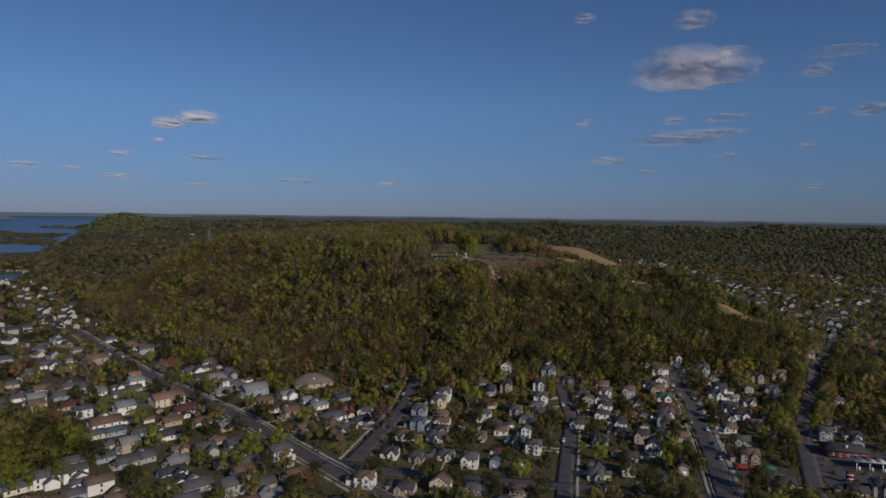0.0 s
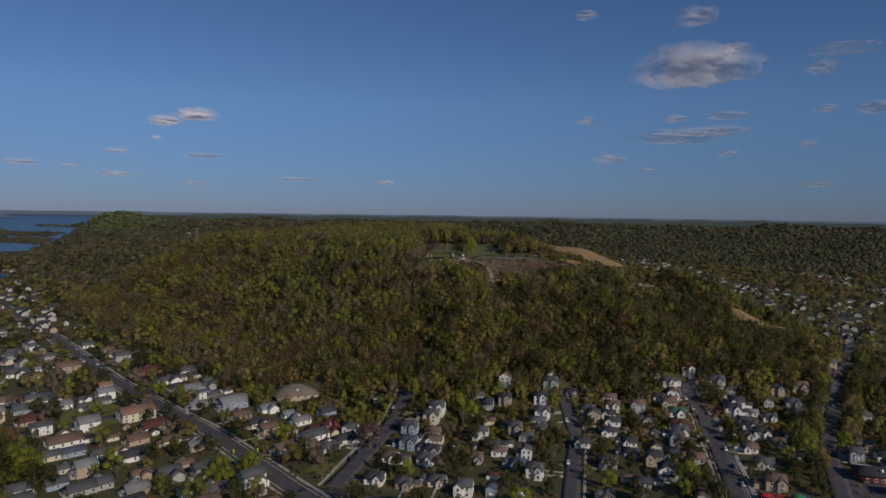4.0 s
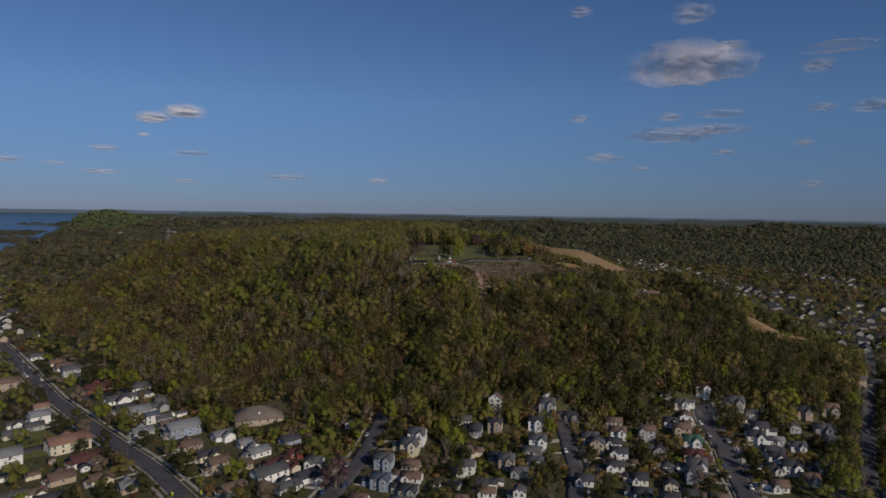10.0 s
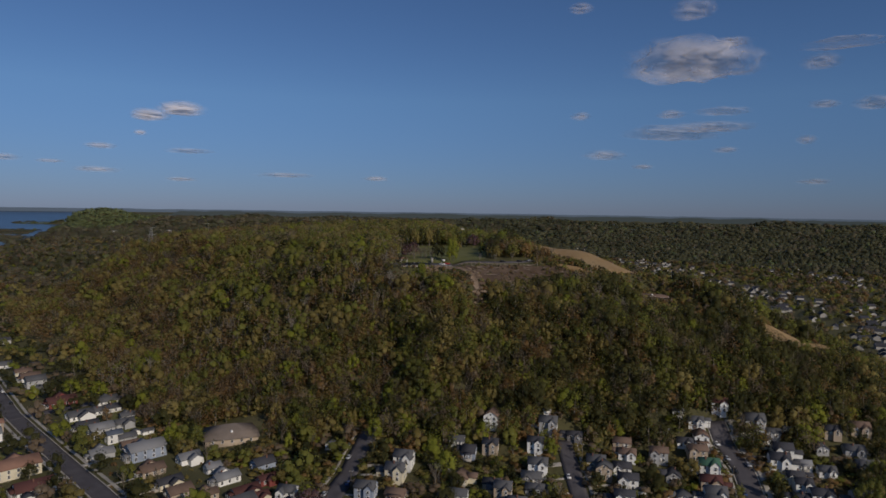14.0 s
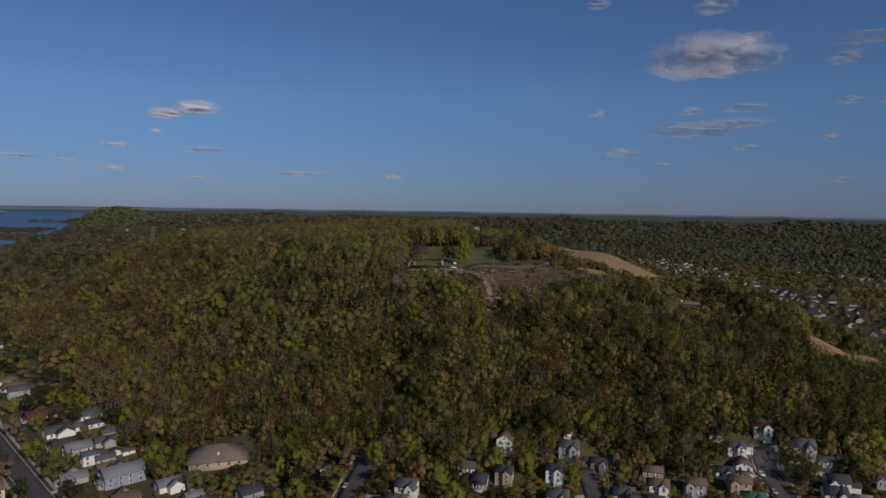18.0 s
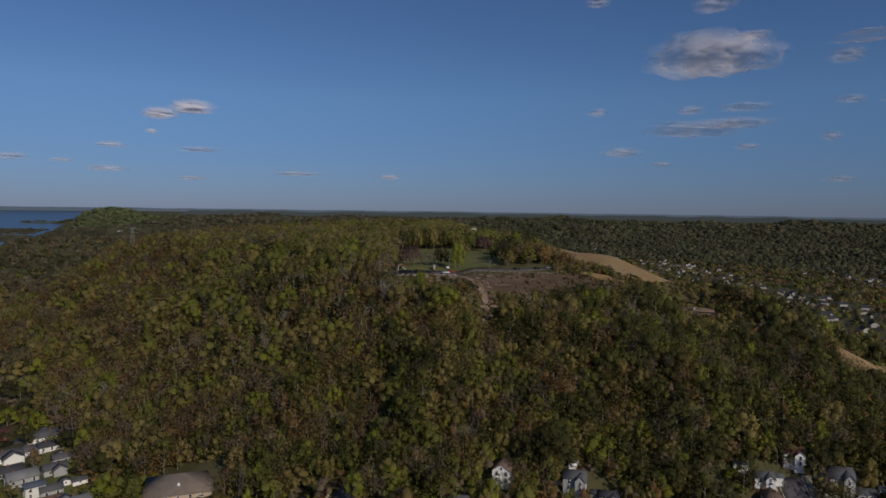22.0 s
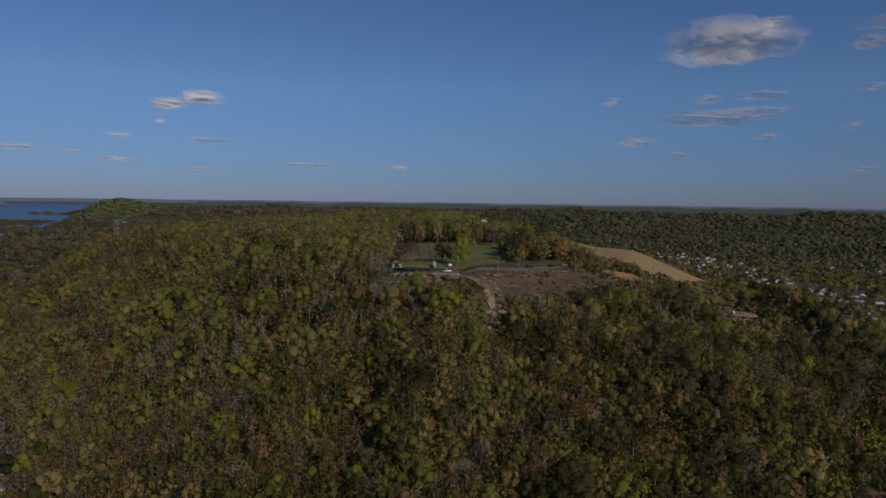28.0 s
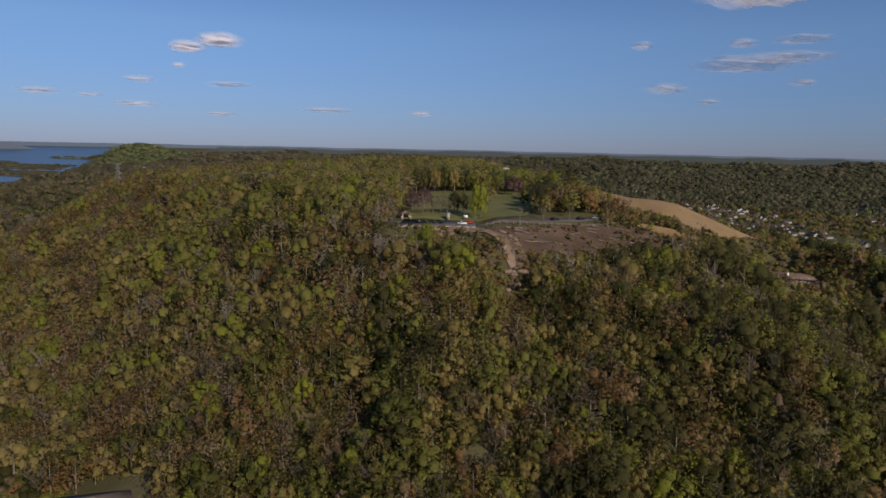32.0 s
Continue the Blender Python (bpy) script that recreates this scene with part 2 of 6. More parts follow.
def land(x, y):
    """Height of the ground, water beds apart."""
    x, y = np.asarray(x, float), np.asarray(y, float)
    ins = inside(x, y, HILL)
    wob = 9 * waves(x, y, 90, 3)
    da = to_line(x, y, FRONT) + wob
    db = to_line(x, y, RIGHT) + wob
    dc = to_line(x, y, BACK)
    za = np.interp(da, [0, 30, 65, 85, 105, 135, 165, 185, 230, 400, 900], [0, 1, 10, 23, 42, 62, 80, 89, 91, 95, 99])
    za = za * (1 - 0.13 * step(-120, -400, x))
    zb = np.interp(db, [0, 40, 103, 160, 210, 262, 300, 340, 700], [0, 5, 37, 56, 68, 86, 94, 95, 99])
    zc = np.interp(dc, [0, 400], [40, 100])
    top = np.minimum(np.minimum(za, zb), zc)
    r = np.hypot(x, y)
    base = 86 * np.clip((r - 2200) / 2650, 0, 1) ** 1.7
    past = (y - 2050) + (x - 600) * 1.1
    woods = step(-200, 1100, past) * (58 + 22 * waves(x, y, 900, 5) + 8 * waves(x, y, 260, 6)) * step(-900, -100, x + 0.15 * y)
    left = step(2600, 3100, y + 0.2 * x) * (62 + 14 * waves(x, y, 700, 8)) * step(-1750, -1450, x) * step(500, -200, x)
    dx, dy = x + 1690, y - 3480
    dx = np.where(dx < 0, dx * 1.1, dx * 0.75)
    bluff = 101 * np.clip(1.12 - np.hypot(dx / 265, dy / 480), 0, 1)
    low = 26 * step(-1300, -700, x + 0.1 * y) * step(1150, 1500, y) * step(300, -100, x) * (1 + 0.5 * waves(x, y, 400, 9))
    low = np.where(inside(x, y, RIVER + [(-6000, 4900), (-6000, 1000)]), 1.2, low)
    base = np.maximum(base, low)
    far = np.maximum(np.maximum(base, woods), np.maximum(left, bluff))
    z = np.where(ins, np.maximum(top, far * (r > 2000)), far)
    z = np.maximum(np.minimum(z, 128 - r * 0.0028 - 8 * (r > 3000)), bluff) + 0.25 * waves(x, y, 60, 11)
    # the brow of the dry field
    z = z + BROW * step(60, 8, to_line(x, y, [(100, 800), (112, 772), (172, 687), (215, 625)]))
    # the shelf of the low ranch house
    k = step(34, 12, np.hypot(x - 180, y - 614))
    z = z * (1 - k) + 63.5 * k
    # the level car park on the cliff top
    k = step(9, 0, np.maximum(np.abs(x - 8) - 21, np.abs(y - 600) - 13.5))
    return z * (1 - k) + 87.9 * k


def wet(x, y):
    """Above 0 where the river lies."""
    x, y = np.asarray(x, float), np.asarray(y, float)
    ring = RIVER + [(-6000, 4900), (-6000, 1000)]
    d = np.where(inside(x, y, ring), to_line(x, y, RIVER), -50)
    s = y + 70 * waves(x, y, 500, 21) + 30 * waves(x, y, 170, 22)
    isle = ((s > 1330) & (s < 1900)) | ((s > 2230) & (s < 2930) & (d > 45) & (np.abs(s - 2560 - 0.4 * (x + 1700)) > 40)) | ((s > 3260) & (s < 3350) & (x > -2010) & (d > 30)) | (s > 4350)
    return np.where(d > 0, np.where(isle, -1, 1), -1)


def base_level(x, y):
    r = np.hypot(x, y)
    return 86 * np.clip((r - 2200) / 2650, 0, 1) ** 1.7


def ground_z(x, y):
    return float(land(x, y))


# ---- mesh helpers ----
def mesh_of(name, v, f, mats, normals=None, tone=None):
    me = bpy.data.meshes.new(name)
    v = np.asarray(v, np.float32)
    f = np.asarray(f, np.int32)
    k = f.shape[1]
    me.vertices.add(len(v)); me.vertices.foreach_set("co", v.ravel())
    me.loops.add(f.size); me.loops.foreach_set("vertex_index", f.ravel())
    me.polygons.add(len(f)); me.polygons.foreach_set("loop_start", np.arange(0, f.size, k, dtype=np.int32))
    for m in (mats if isinstance(mats, (list, tuple)) else [mats]):
        me.materials.append(m)
    me.update(calc_edges=True)
    if normals is not None:
        me.attributes.new("custom_normal", "FLOAT_VECTOR", "POINT").data.foreach_set("vector", np.asarray(normals, np.float32).ravel())
    if tone is not None:
        me.attributes.new("tone", "FLOAT", "POINT").data.foreach_set("value", np.asarray(tone, np.float32).ravel())
    return me


def part(name, me, parent, label="", m=None):
    ob = new(name, me)
    ob.parent = parent
    if m is not None:
        ob.matrix_basis = m
    return tagged(ob, label)


def smooth(me):
    me.polygons.foreach_set("use_smooth", np.ones(len(me.polygons), bool))
    return me


# ---- ground ----
def build_ground():
    ang = np.concatenate([np.radians(np.arange(-48, 48, 0.22)), np.radians(np.arange(48, 312, 4.0))])
    rad = np.concatenate([[0.0, 60, 120], np.arange(180, 900, 5.0), np.geomspace(900, 4880, 130)])
    A, R = np.meshgrid(ang, rad)
    x, y = R * np.sin(A), R * np.cos(A)
    z = land(x, y)
    z = np.where(wet(x, y) > 0, base_level(x, y) - 4, z)
    v = np.stack([x.ravel(), y.ravel(), z.ravel()], 1)
    na, nr = len(ang), len(rad)
    i, j = np.meshgrid(np.arange(na), np.arange(nr - 1))
    q = np.stack([j * na + i, (j + 1) * na + i, (j + 1) * na + (i + 1) % na, j * na + (i + 1) % na], -1).reshape(-1, 4)[:, ::-1]
    ob = new("ground", smooth(mesh_of("ground", v, q, M_GROUND)))
    tagged(ob, "rolling ground of grass, soil and leaf litter", "ground", kind="structure")
    # river
    n = 90
    a, r = np.meshgrid(np.radians(np.linspace(-62, -4, n)), np.geomspace(900, 4870, 60))
    x, y = r * np.sin(a), r * np.cos(a)
    v = np.stack([x.ravel(), y.ravel(), (base_level(x, y) - 1.2).ravel()], 1)
    i, j = np.meshgrid(np.arange(n - 1), np.arange(59))
    q = np.stack([j * n + i, j * n + i + 1, (j + 1) * n + i + 1, (j + 1) * n + i], -1).reshape(-1, 4)
    tagged(new("water", smooth(mesh_of("water", v, q, M_WATER))), "wide calm blue river with islands", "river", kind="structure")


build_ground()


def far_ridge(radius, a0, a1, top, rough, colour, label):
    """A plain skyline, far behind everything else, with its haze painted on as a glowing colour."""
    m = bpy.data.materials.new("glowing_haze_ridge")
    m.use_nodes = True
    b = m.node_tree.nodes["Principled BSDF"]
    # near-black base; the emission colour stands in for distance haze
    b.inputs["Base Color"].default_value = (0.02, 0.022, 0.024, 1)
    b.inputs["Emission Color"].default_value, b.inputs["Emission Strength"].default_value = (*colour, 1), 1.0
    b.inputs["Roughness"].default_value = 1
    a = np.radians(np.arange(a0, a1, 0.1))
    x, y = radius * np.sin(a), radius * np.cos(a)
    z = top + rough * waves(a * 3000, a * 0, 420, 51) + 0.35 * rough * waves(a * 3000, a * 0, 90, 52)
    ends = np.minimum(a - a[0], a[-1] - a)
    z = z - 30 * step(radians(1.6), 0, ends)
    n = len(a)
    v = np.concatenate([np.stack([x, y, z], 1), np.stack([x, y, z * 0 + 20], 1), np.stack([x * 1.01, y * 1.01, z - 6], 1)])
    q = [(i, i + 1, n + i + 1, n + i) for i in range(n - 1)] + [(2 * n + i, 2 * n + i + 1, i + 1, i) for i in range(n - 1)]
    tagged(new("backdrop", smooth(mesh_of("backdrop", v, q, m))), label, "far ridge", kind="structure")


far_ridge(4830, -50, 50, 106, 2.0, (0.062, 0.088, 0.125), "long wooded ridge on the horizon, painted in glowing blue-grey haze")
far_ridge(4500, -22, 50, 97, 5.0, (0.024, 0.034, 0.034), "wooded ridge before the horizon, painted in glowing dusky green haze")
far_ridge(4500, -50, -32.6, 98, 3.0, (0.058, 0.082, 0.115), "headland across the river, painted in glowing blue-grey haze")


def strip(name, pts, width, mat, lift, label, category, parent=None, thick=0.0):
    """A ribbon along a line of the plan, laid on the ground."""
    p = np.array(pts, float)
    seg = np.hypot(*np.diff(p, axis=0).T)
    s = np.concatenate([[0], np.cumsum(seg)])
    t = np.arange(0, s[-1] + 2, 3.0)
    t[-1] = s[-1]
    x, y = np.interp(t, s, p[:, 0]), np.interp(t, s, p[:, 1])
    tx, ty = np.gradient(x), np.gradient(y)
    ln = np.hypot(tx, ty); nx, ny = ty / ln, -tx / ln
    k = 5
    off = np.linspace(-0.5, 0.5, k) * width
    X, Y = x[:, None] + nx[:, None] * off, y[:, None] + ny[:, None] * off
    Z = land(X, Y) + lift
    n = len(t)
    v = np.stack([X.ravel(), Y.ravel(), Z.ravel()], 1)
    i, j = np.meshgrid(np.arange(k - 1), np.arange(n - 1))
    q = np.stack([j * k + i, j * k + i + 1, (j + 1) * k + i + 1, (j + 1) * k + i], -1).reshape(-1, 4)
    low = v.copy(); low[:, 2] -= 0.8
    rim = [j * k for j in range(n)] + [(n - 1) * k + i for i in range(1, k)] + [j * k + k - 1 for j in range(n - 2, -1, -1)] + [i for i in range(k - 2, 0, -1)]
    side = [(a, b, b + n * k, a + n * k) for a, b in zip(rim, rim[1:] + rim[:1])]
    ob = new(name, mesh_of(name, np.concatenate([v, low]), np.concatenate([q, np.array(side)]), mat))
    return tagged(ob, label, category, kind="structure")


# ---- trees ----
ICO = {}


def ico(n):
    if n not in ICO:
        bm = bmesh.new()
        bmesh.ops.create_icosphere(bm, subdivisions=n, radius=1)
        ICO[n] = (np.array([v.co[:] for v in bm.verts]), np.array([[v.index for v in f.verts] for f in bm.faces]))
        bm.free()
    return ICO[n]


def crown(seed, clumps, leaves, size, core=0.62, spread=1.0):
    """An uneven crown about 1 wide, from z = 0.1 to 1, of leaf clumps at the ends of its boughs; triangles, and the way that each corner faces."""
    r = np.random.default_rng(seed)
    iv, it = ico(1)
    v, f, m, n0 = [], [], [], 0
    slim = r.uniform(0.75, 1.1)
    for k in range(clumps):
        a, up = 2.4 * k + r.uniform(-0.5, 0.5), (k + r.uniform(0.2, 0.8)) / clumps
        out = 0.30 * slim * spread * math.sqrt(max(0.0, 1 - (2 * up - 0.75) ** 2 * 0.62)) * r.uniform(0.7, 1.2)
        if k == clumps - 1:
            out *= 0.35
        mid = np.array((out * math.cos(a), out * math.sin(a), 0.26 + 0.56 * up))
        rad = np.array((1, 1, r.uniform(0.8, 1.15))) * r.uniform(0.17, 0.27) * (2.15 / clumps ** 0.33)
        if core:
            v.append(iv * rad * core * r.uniform(0.8, 1.2, (len(iv), 1)) + mid)
            f.append(it + n0); n0 += len(iv)
            m.append(iv * 0.7 + np.array((0, -0.1, 0.5)))
        d = r.normal(size=(leaves, 3)); d[:, 2] += 0.3
        d /= np.linalg.norm(d, axis=1)[:, None]
        p = d * rad * r.uniform(0.5, 1.22, (leaves, 1)) + mid
        n = d + r.normal(scale=0.5, size=(leaves, 3)); n /= np.linalg.norm(n, axis=1)[:, None]
        u = np.cross(n, r.normal(size=(leaves, 3))); u /= np.linalg.norm(u, axis=1)[:, None]
        w = np.cross(n, u)
        s = size * r.uniform(0.6, 1.3, leaves)[:, None]
        v.append(np.stack([p - u * s, p - w * s * 0.6 + n * s * 0.15, p + u * s, p + w * s * 0.6 + n * s * 0.15], 1).reshape(-1, 3))
        b = n0 + 4 * np.arange(leaves)
        f.append(np.stack([b, b + 1, b + 2], 1)); f.append(np.stack([b, b + 2, b + 3], 1))
        n0 += 4 * leaves
        whole = p - np.array((0, 0, 0.5)); whole /= np.linalg.norm(whole, axis=1)[:, None] + 1e-6
        m.append(np.repeat(d * 0.5 + whole * 0.4 + n * 0.3 + np.array((0, -0.1, 0.5)), 4, 0))
    m = np.concatenate(m)
    return np.concatenate(v), np.concatenate(f), m / np.linalg.norm(m, axis=1)[:, None]


def prism(a, b, ra, rb, k=5):
    a, b = np.array(a, float), np.array(b, float)
    d = (b - a) / np.linalg.norm(b - a)
    u = np.cross(d, (0.3, 0.9, 0.1)); u /= np.linalg.norm(u); w = np.cross(d, u)
    t = np.arange(k) * 6.283 / k
    ring = np.cos(t)[:, None] * u + np.sin(t)[:, None] * w
    v = np.concatenate([a + ring * ra, b + ring * rb])
    f = [(i, (i + 1) % k, k + (i + 1) % k) for i in range(k)] + [(i, k + (i + 1) % k, k + i) for i in range(k)]
    return v, np.array(f)


def gather(pieces):
    v, f, n = [], [], 0
    for a, b in pieces:
        v.append(a); f.append(b + n); n += len(a)
    return np.concatenate(v), np.concatenate(f)


def trunk(seed, limbs=5):
    """Tapered trunk with limbs, 1 high."""
    r = np.random.default_rng(seed)
    lean = r.uniform(-0.04, 0.04, 2)
    out = [prism((0, 0, -0.08), (lean[0], lean[1], 0.45), 0.028, 0.018), prism((lean[0], lean[1], 0.45), (lean[0] * 2, lean[1] * 2, 0.85), 0.018, 0.006, 4)]
    for k in range(limbs):
        a, h = r.uniform(0, 6.283), r.uniform(0.25, 0.6)
        o = r.uniform(0.15, 0.3)
        out.append(prism((lean[0] * h * 2, lean[1] * h * 2, h), (o * math.cos(a), o * math.sin(a), h + r.uniform(0.15, 0.3)), 0.012, 0.004, 3))
    return gather(out)


def bare(seed):
    """A tree still without leaves: trunk, limbs and fine twigs, 1 high."""
    r = np.random.default_rng(seed)
    out = [prism((0, 0, -0.08), (0.01, 0.01, 0.42), 0.026, 0.018)]
    for k in range(8):
        a, h = r.uniform(0, 6.283), r.uniform(0.28, 0.5)
        o, up = r.uniform(0.14, 0.32), r.uniform(0.25, 0.45)
        e = np.array((o * math.cos(a), o * math.sin(a), min(h + up, 0.95)))
        b = np.array((0.01, 0.01, h))
        out.append(prism(b, e, 0.012, 0.006, 3))
        for j in range(5):
            s = r.uniform(0.35, 1.0)
            q = b + (e - b) * s
            t = q + np.array((r.uniform(-0.13, 0.13), r.uniform(-0.13, 0.13), r.uniform(0.03, 0.16)))
            out.append(prism(q, t, 0.006, 0.003, 3))
            for i in range(1):
                w = q + (t - q) * r.uniform(0.4, 1)
                out.append(prism(w, w + np.array((r.uniform(-0.07, 0.07), r.uniform(-0.07, 0.07), r.uniform(0.0, 0.09))), 0.004, 0.002, 3))
    return gather(out)


FULL = [crown(s, 11, 52, 0.036, 0.5, 1.1) for s in range(81, 89)]
NEAR = [crown(s, 9, 30, 0.045, 0.52, 1.08) for s in range(1, 9)]
AIRY = [crown(s, 10, 30, 0.040, core=0, spread=1.15) for s in range(11, 17)]
MID = [crown(s, 5, 18, 0.068) for s in range(20, 26)]
MID_AIRY = [crown(s, 6, 15, 0.055, core=0, spread=1.15) for s in range(30, 36)]
FAR = [crown(s, 3, 9, 0.12) for s in range(40, 46)]
LOW = [crown(s, 4, 10, 0.11, core=0) for s in range(46, 50)]
DISTANT = [crown(s, 2, 5, 0.16, 0.8) for s in range(50, 56)]
BARE = [bare(s) for s in range(60, 64)]
TRUNKS = [trunk(s) for s in range(70, 74)]


def stuff(name, forms, pick, x, y, z, wide, high, mat, label, vary=0.17):
    """Many alike plants joined into one object, each with a tone of its own."""
    v, f, m, tone, n = [], [], [], [], 0
    own = np.random.default_rng(len(x) + 5)
    turn, shade = own.uniform(0, 6.283, len(x)), own.normal(0, vary, len(x))
    for k, form in enumerate(forms):
        s = pick % len(forms) == k
        if not s.any():
            continue
        fv, ff = form[:2]
        c, d = np.cos(turn[s])[:, None], np.sin(turn[s])[:, None]
        w = wide[s][:, None]
        vx = (fv[:, 0] * c - fv[:, 1] * d) * w + x[s][:, None]
        vy = (fv[:, 0] * d + fv[:, 1] * c) * w + y[s][:, None]
        vz = fv[:, 2] * high[s][:, None] + z[s][:, None]
        count = s.sum()
        v.append(np.stack([vx, vy, vz], -1).reshape(-1, 3))
        f.append((ff[None] + (np.arange(count) * len(fv))[:, None, None]).reshape(-1, 3) + n)
        if len(form) > 2:
            fn = form[2]
            m.append(np.stack([fn[:, 0] * c - fn[:, 1] * d, fn[:, 0] * d + fn[:, 1] * c, np.broadcast_to(fn[:, 2], (count, len(fn)))], -1).reshape(-1, 3))
        tone.append(np.repeat(shade[s], len(fv)))
        n += count * len(fv)
    if n:
        ob = new(name, mesh_of(name, np.concatenate(v), np.concatenate(f), mat, np.concatenate(m) if m else None, np.concatenate(tone)))
        tagged(ob, label, "trees", kind="stuff")


NAMES = ["olive_woods", "green_woods", "bright_woods", "russet_woods", "dark_woods", "budding_woods"]
WORDS = ["olive-green spring trees of a dense hillside wood", "fresh green trees of a dense hillside wood", "bright yellow-green young trees in the wood",
         "russet-brown budding oaks in the hillside wood", "dark green trees in the hillside wood", "grey-brown trees just coming into bud"]


def hue(x, y):
    """Which foliage material each tree takes: russet weighted to the west, green along the top, dark green to the
    right.
    """
    r = np.random.default_rng(99).uniform(0, 1, len(x))
    w = waves(x, y, 160, 31)
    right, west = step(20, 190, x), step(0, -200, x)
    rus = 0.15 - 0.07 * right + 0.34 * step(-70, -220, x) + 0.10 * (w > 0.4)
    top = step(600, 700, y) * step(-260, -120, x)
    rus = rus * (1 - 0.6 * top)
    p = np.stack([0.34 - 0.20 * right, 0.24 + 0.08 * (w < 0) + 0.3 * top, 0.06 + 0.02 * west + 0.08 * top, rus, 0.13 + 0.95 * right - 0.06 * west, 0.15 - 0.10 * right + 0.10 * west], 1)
    c = np.cumsum(p / p.sum(1, keepdims=True), 1)
    return (r[:, None] > c).sum(1).clip(0, 5)


def lay(cell, x0, x1, y0, y1, keep, seed):
    """Uneven rows of places, cell metres apart, where keep(x, y) holds."""
    r = np.random.default_rng(seed)
    x, y = np.meshgrid(np.arange(x0, x1, cell), np.arange(y0, y1, cell))
    x = x.ravel() + r.uniform(-0.45, 0.45, x.size) * cell
    y = y.ravel() + r.uniform(-0.45, 0.45, y.size) * cell
    k = keep(x, y)
    return x[k], y[k]


FIELD = [(99, 683), (127, 668), (131, 633), (139, 624), (172, 648), (186, 655), (178, 692), (140, 740), (115, 785), (98, 795)]
FIELD_STRIP = [(104, 631), (118, 626), (143, 616), (134, 609), (126, 611), (110, 620)]
FIELD_LOW = [(230, 548), (236, 575), (268, 604), (318, 618), (338, 596), (300, 572), (258, 548)]
PARK = [(-18, 590), (26, 586), (60, 604), (104, 628), (92, 640), (60, 624), (48, 622), (52, 690), (46, 735), (26, 730), (30, 640), (22, 612), (-16, 610)]
OPEN_EDGE = [(-30, 584), (2, 576), (26, 556), (34, 532), (48, 530), (58, 550), (84, 574), (124, 588), (124, 628), (60, 612), (26, 592), (-30, 596)]
OPEN_FIELD = [(90, 628), (94, 830), (220, 720), (215, 636), (165, 604), (120, 604)]
OPEN_LOT = [(152, 566), (176, 548), (204, 552), (214, 612), (190, 636), (154, 625)]
OPEN_LOW = [(226, 524), (226, 572), (262, 610), (345, 625), (345, 575), (300, 540), (262, 522)]
SCRUB = [(8, 588), (27, 586), (71, 614), (100, 624), (122, 612), (117, 602), (101, 592), (76, 581), (58, 573), (50, 564), (46, 550), (44, 542), (42, 550), (40, 567), (33, 577), (20, 581)]


def ragged(ring, step, amp, seed):
    """A ring of the plan with an uneven edge."""
    r, out = random.Random(seed), []
    for (ax, ay), (bx, by) in zip(ring, ring[1:] + ring[:1]):
        n = max(1, int(math.hypot(bx - ax, by - ay) / step))
        for i in range(n):
            out.append((ax + (bx - ax) * i / n + r.uniform(-amp, amp), ay + (by - ay) * i / n + r.uniform(-amp, amp)))
    return out


SCRUB = ragged(SCRUB, 4, 1.3, 2)
RUBBLE = ragged([(16, 583), (27, 584), (36, 581), (42, 573), (44.5, 556), (44, 544), (42, 554), (39.5, 568), (32, 577), (22, 579)], 3, 1.1, 4)
LAWN = ragged([(-14, 640), (-20, 755), (26, 765), (66, 748), (56, 640), (50, 618), (29, 611), (26, 614), (-10, 616)], 12, 1.5, 6)
OPEN_TOP = [(-14, 613), (28, 610), (56, 613), (68, 752), (30, 772), (-24, 762)]
LOT = [(160, 596), (184, 594), (196, 610), (186, 622), (164, 620)]
LOT_Z = 88.4


def in_view(x, y):
    return np.abs(x) < (y + 60) * 0.78 + 40


def clear_of_town(x, y, room=2.2):
    k = np.ones(np.shape(x), bool)
    for px, py, pr in SPOTS:
        k &= np.hypot(x - px, y - py) > pr + room
    for line, wid in zip(STREETS, WIDTHS):
        k &= to_line(x, y, line) > wid / 2 + room
    return k


def wood_edge(x, y):
    """How far into the hill the gardens reach."""
    return 20 + 38 * step(-95, -25, x) * step(330, 250, x) + 12 * waves(x, y, 70, 41)


def on_hill(x, y):
    d = hill_depth(x, y)
    k = (d > 12) & in_view(x, y)
    k &= (d > 80) | ((d > wood_edge(x, y)) & clear_of_town(x, y, 2.0))
    for ring in (OPEN_EDGE, OPEN_FIELD, OPEN_LOT, OPEN_LOW, FIELD, FIELD_STRIP, FIELD_LOW, PARK, SCRUB, LOT, OPEN_TOP):
        k &= ~inside(x, y, ring)
    return k


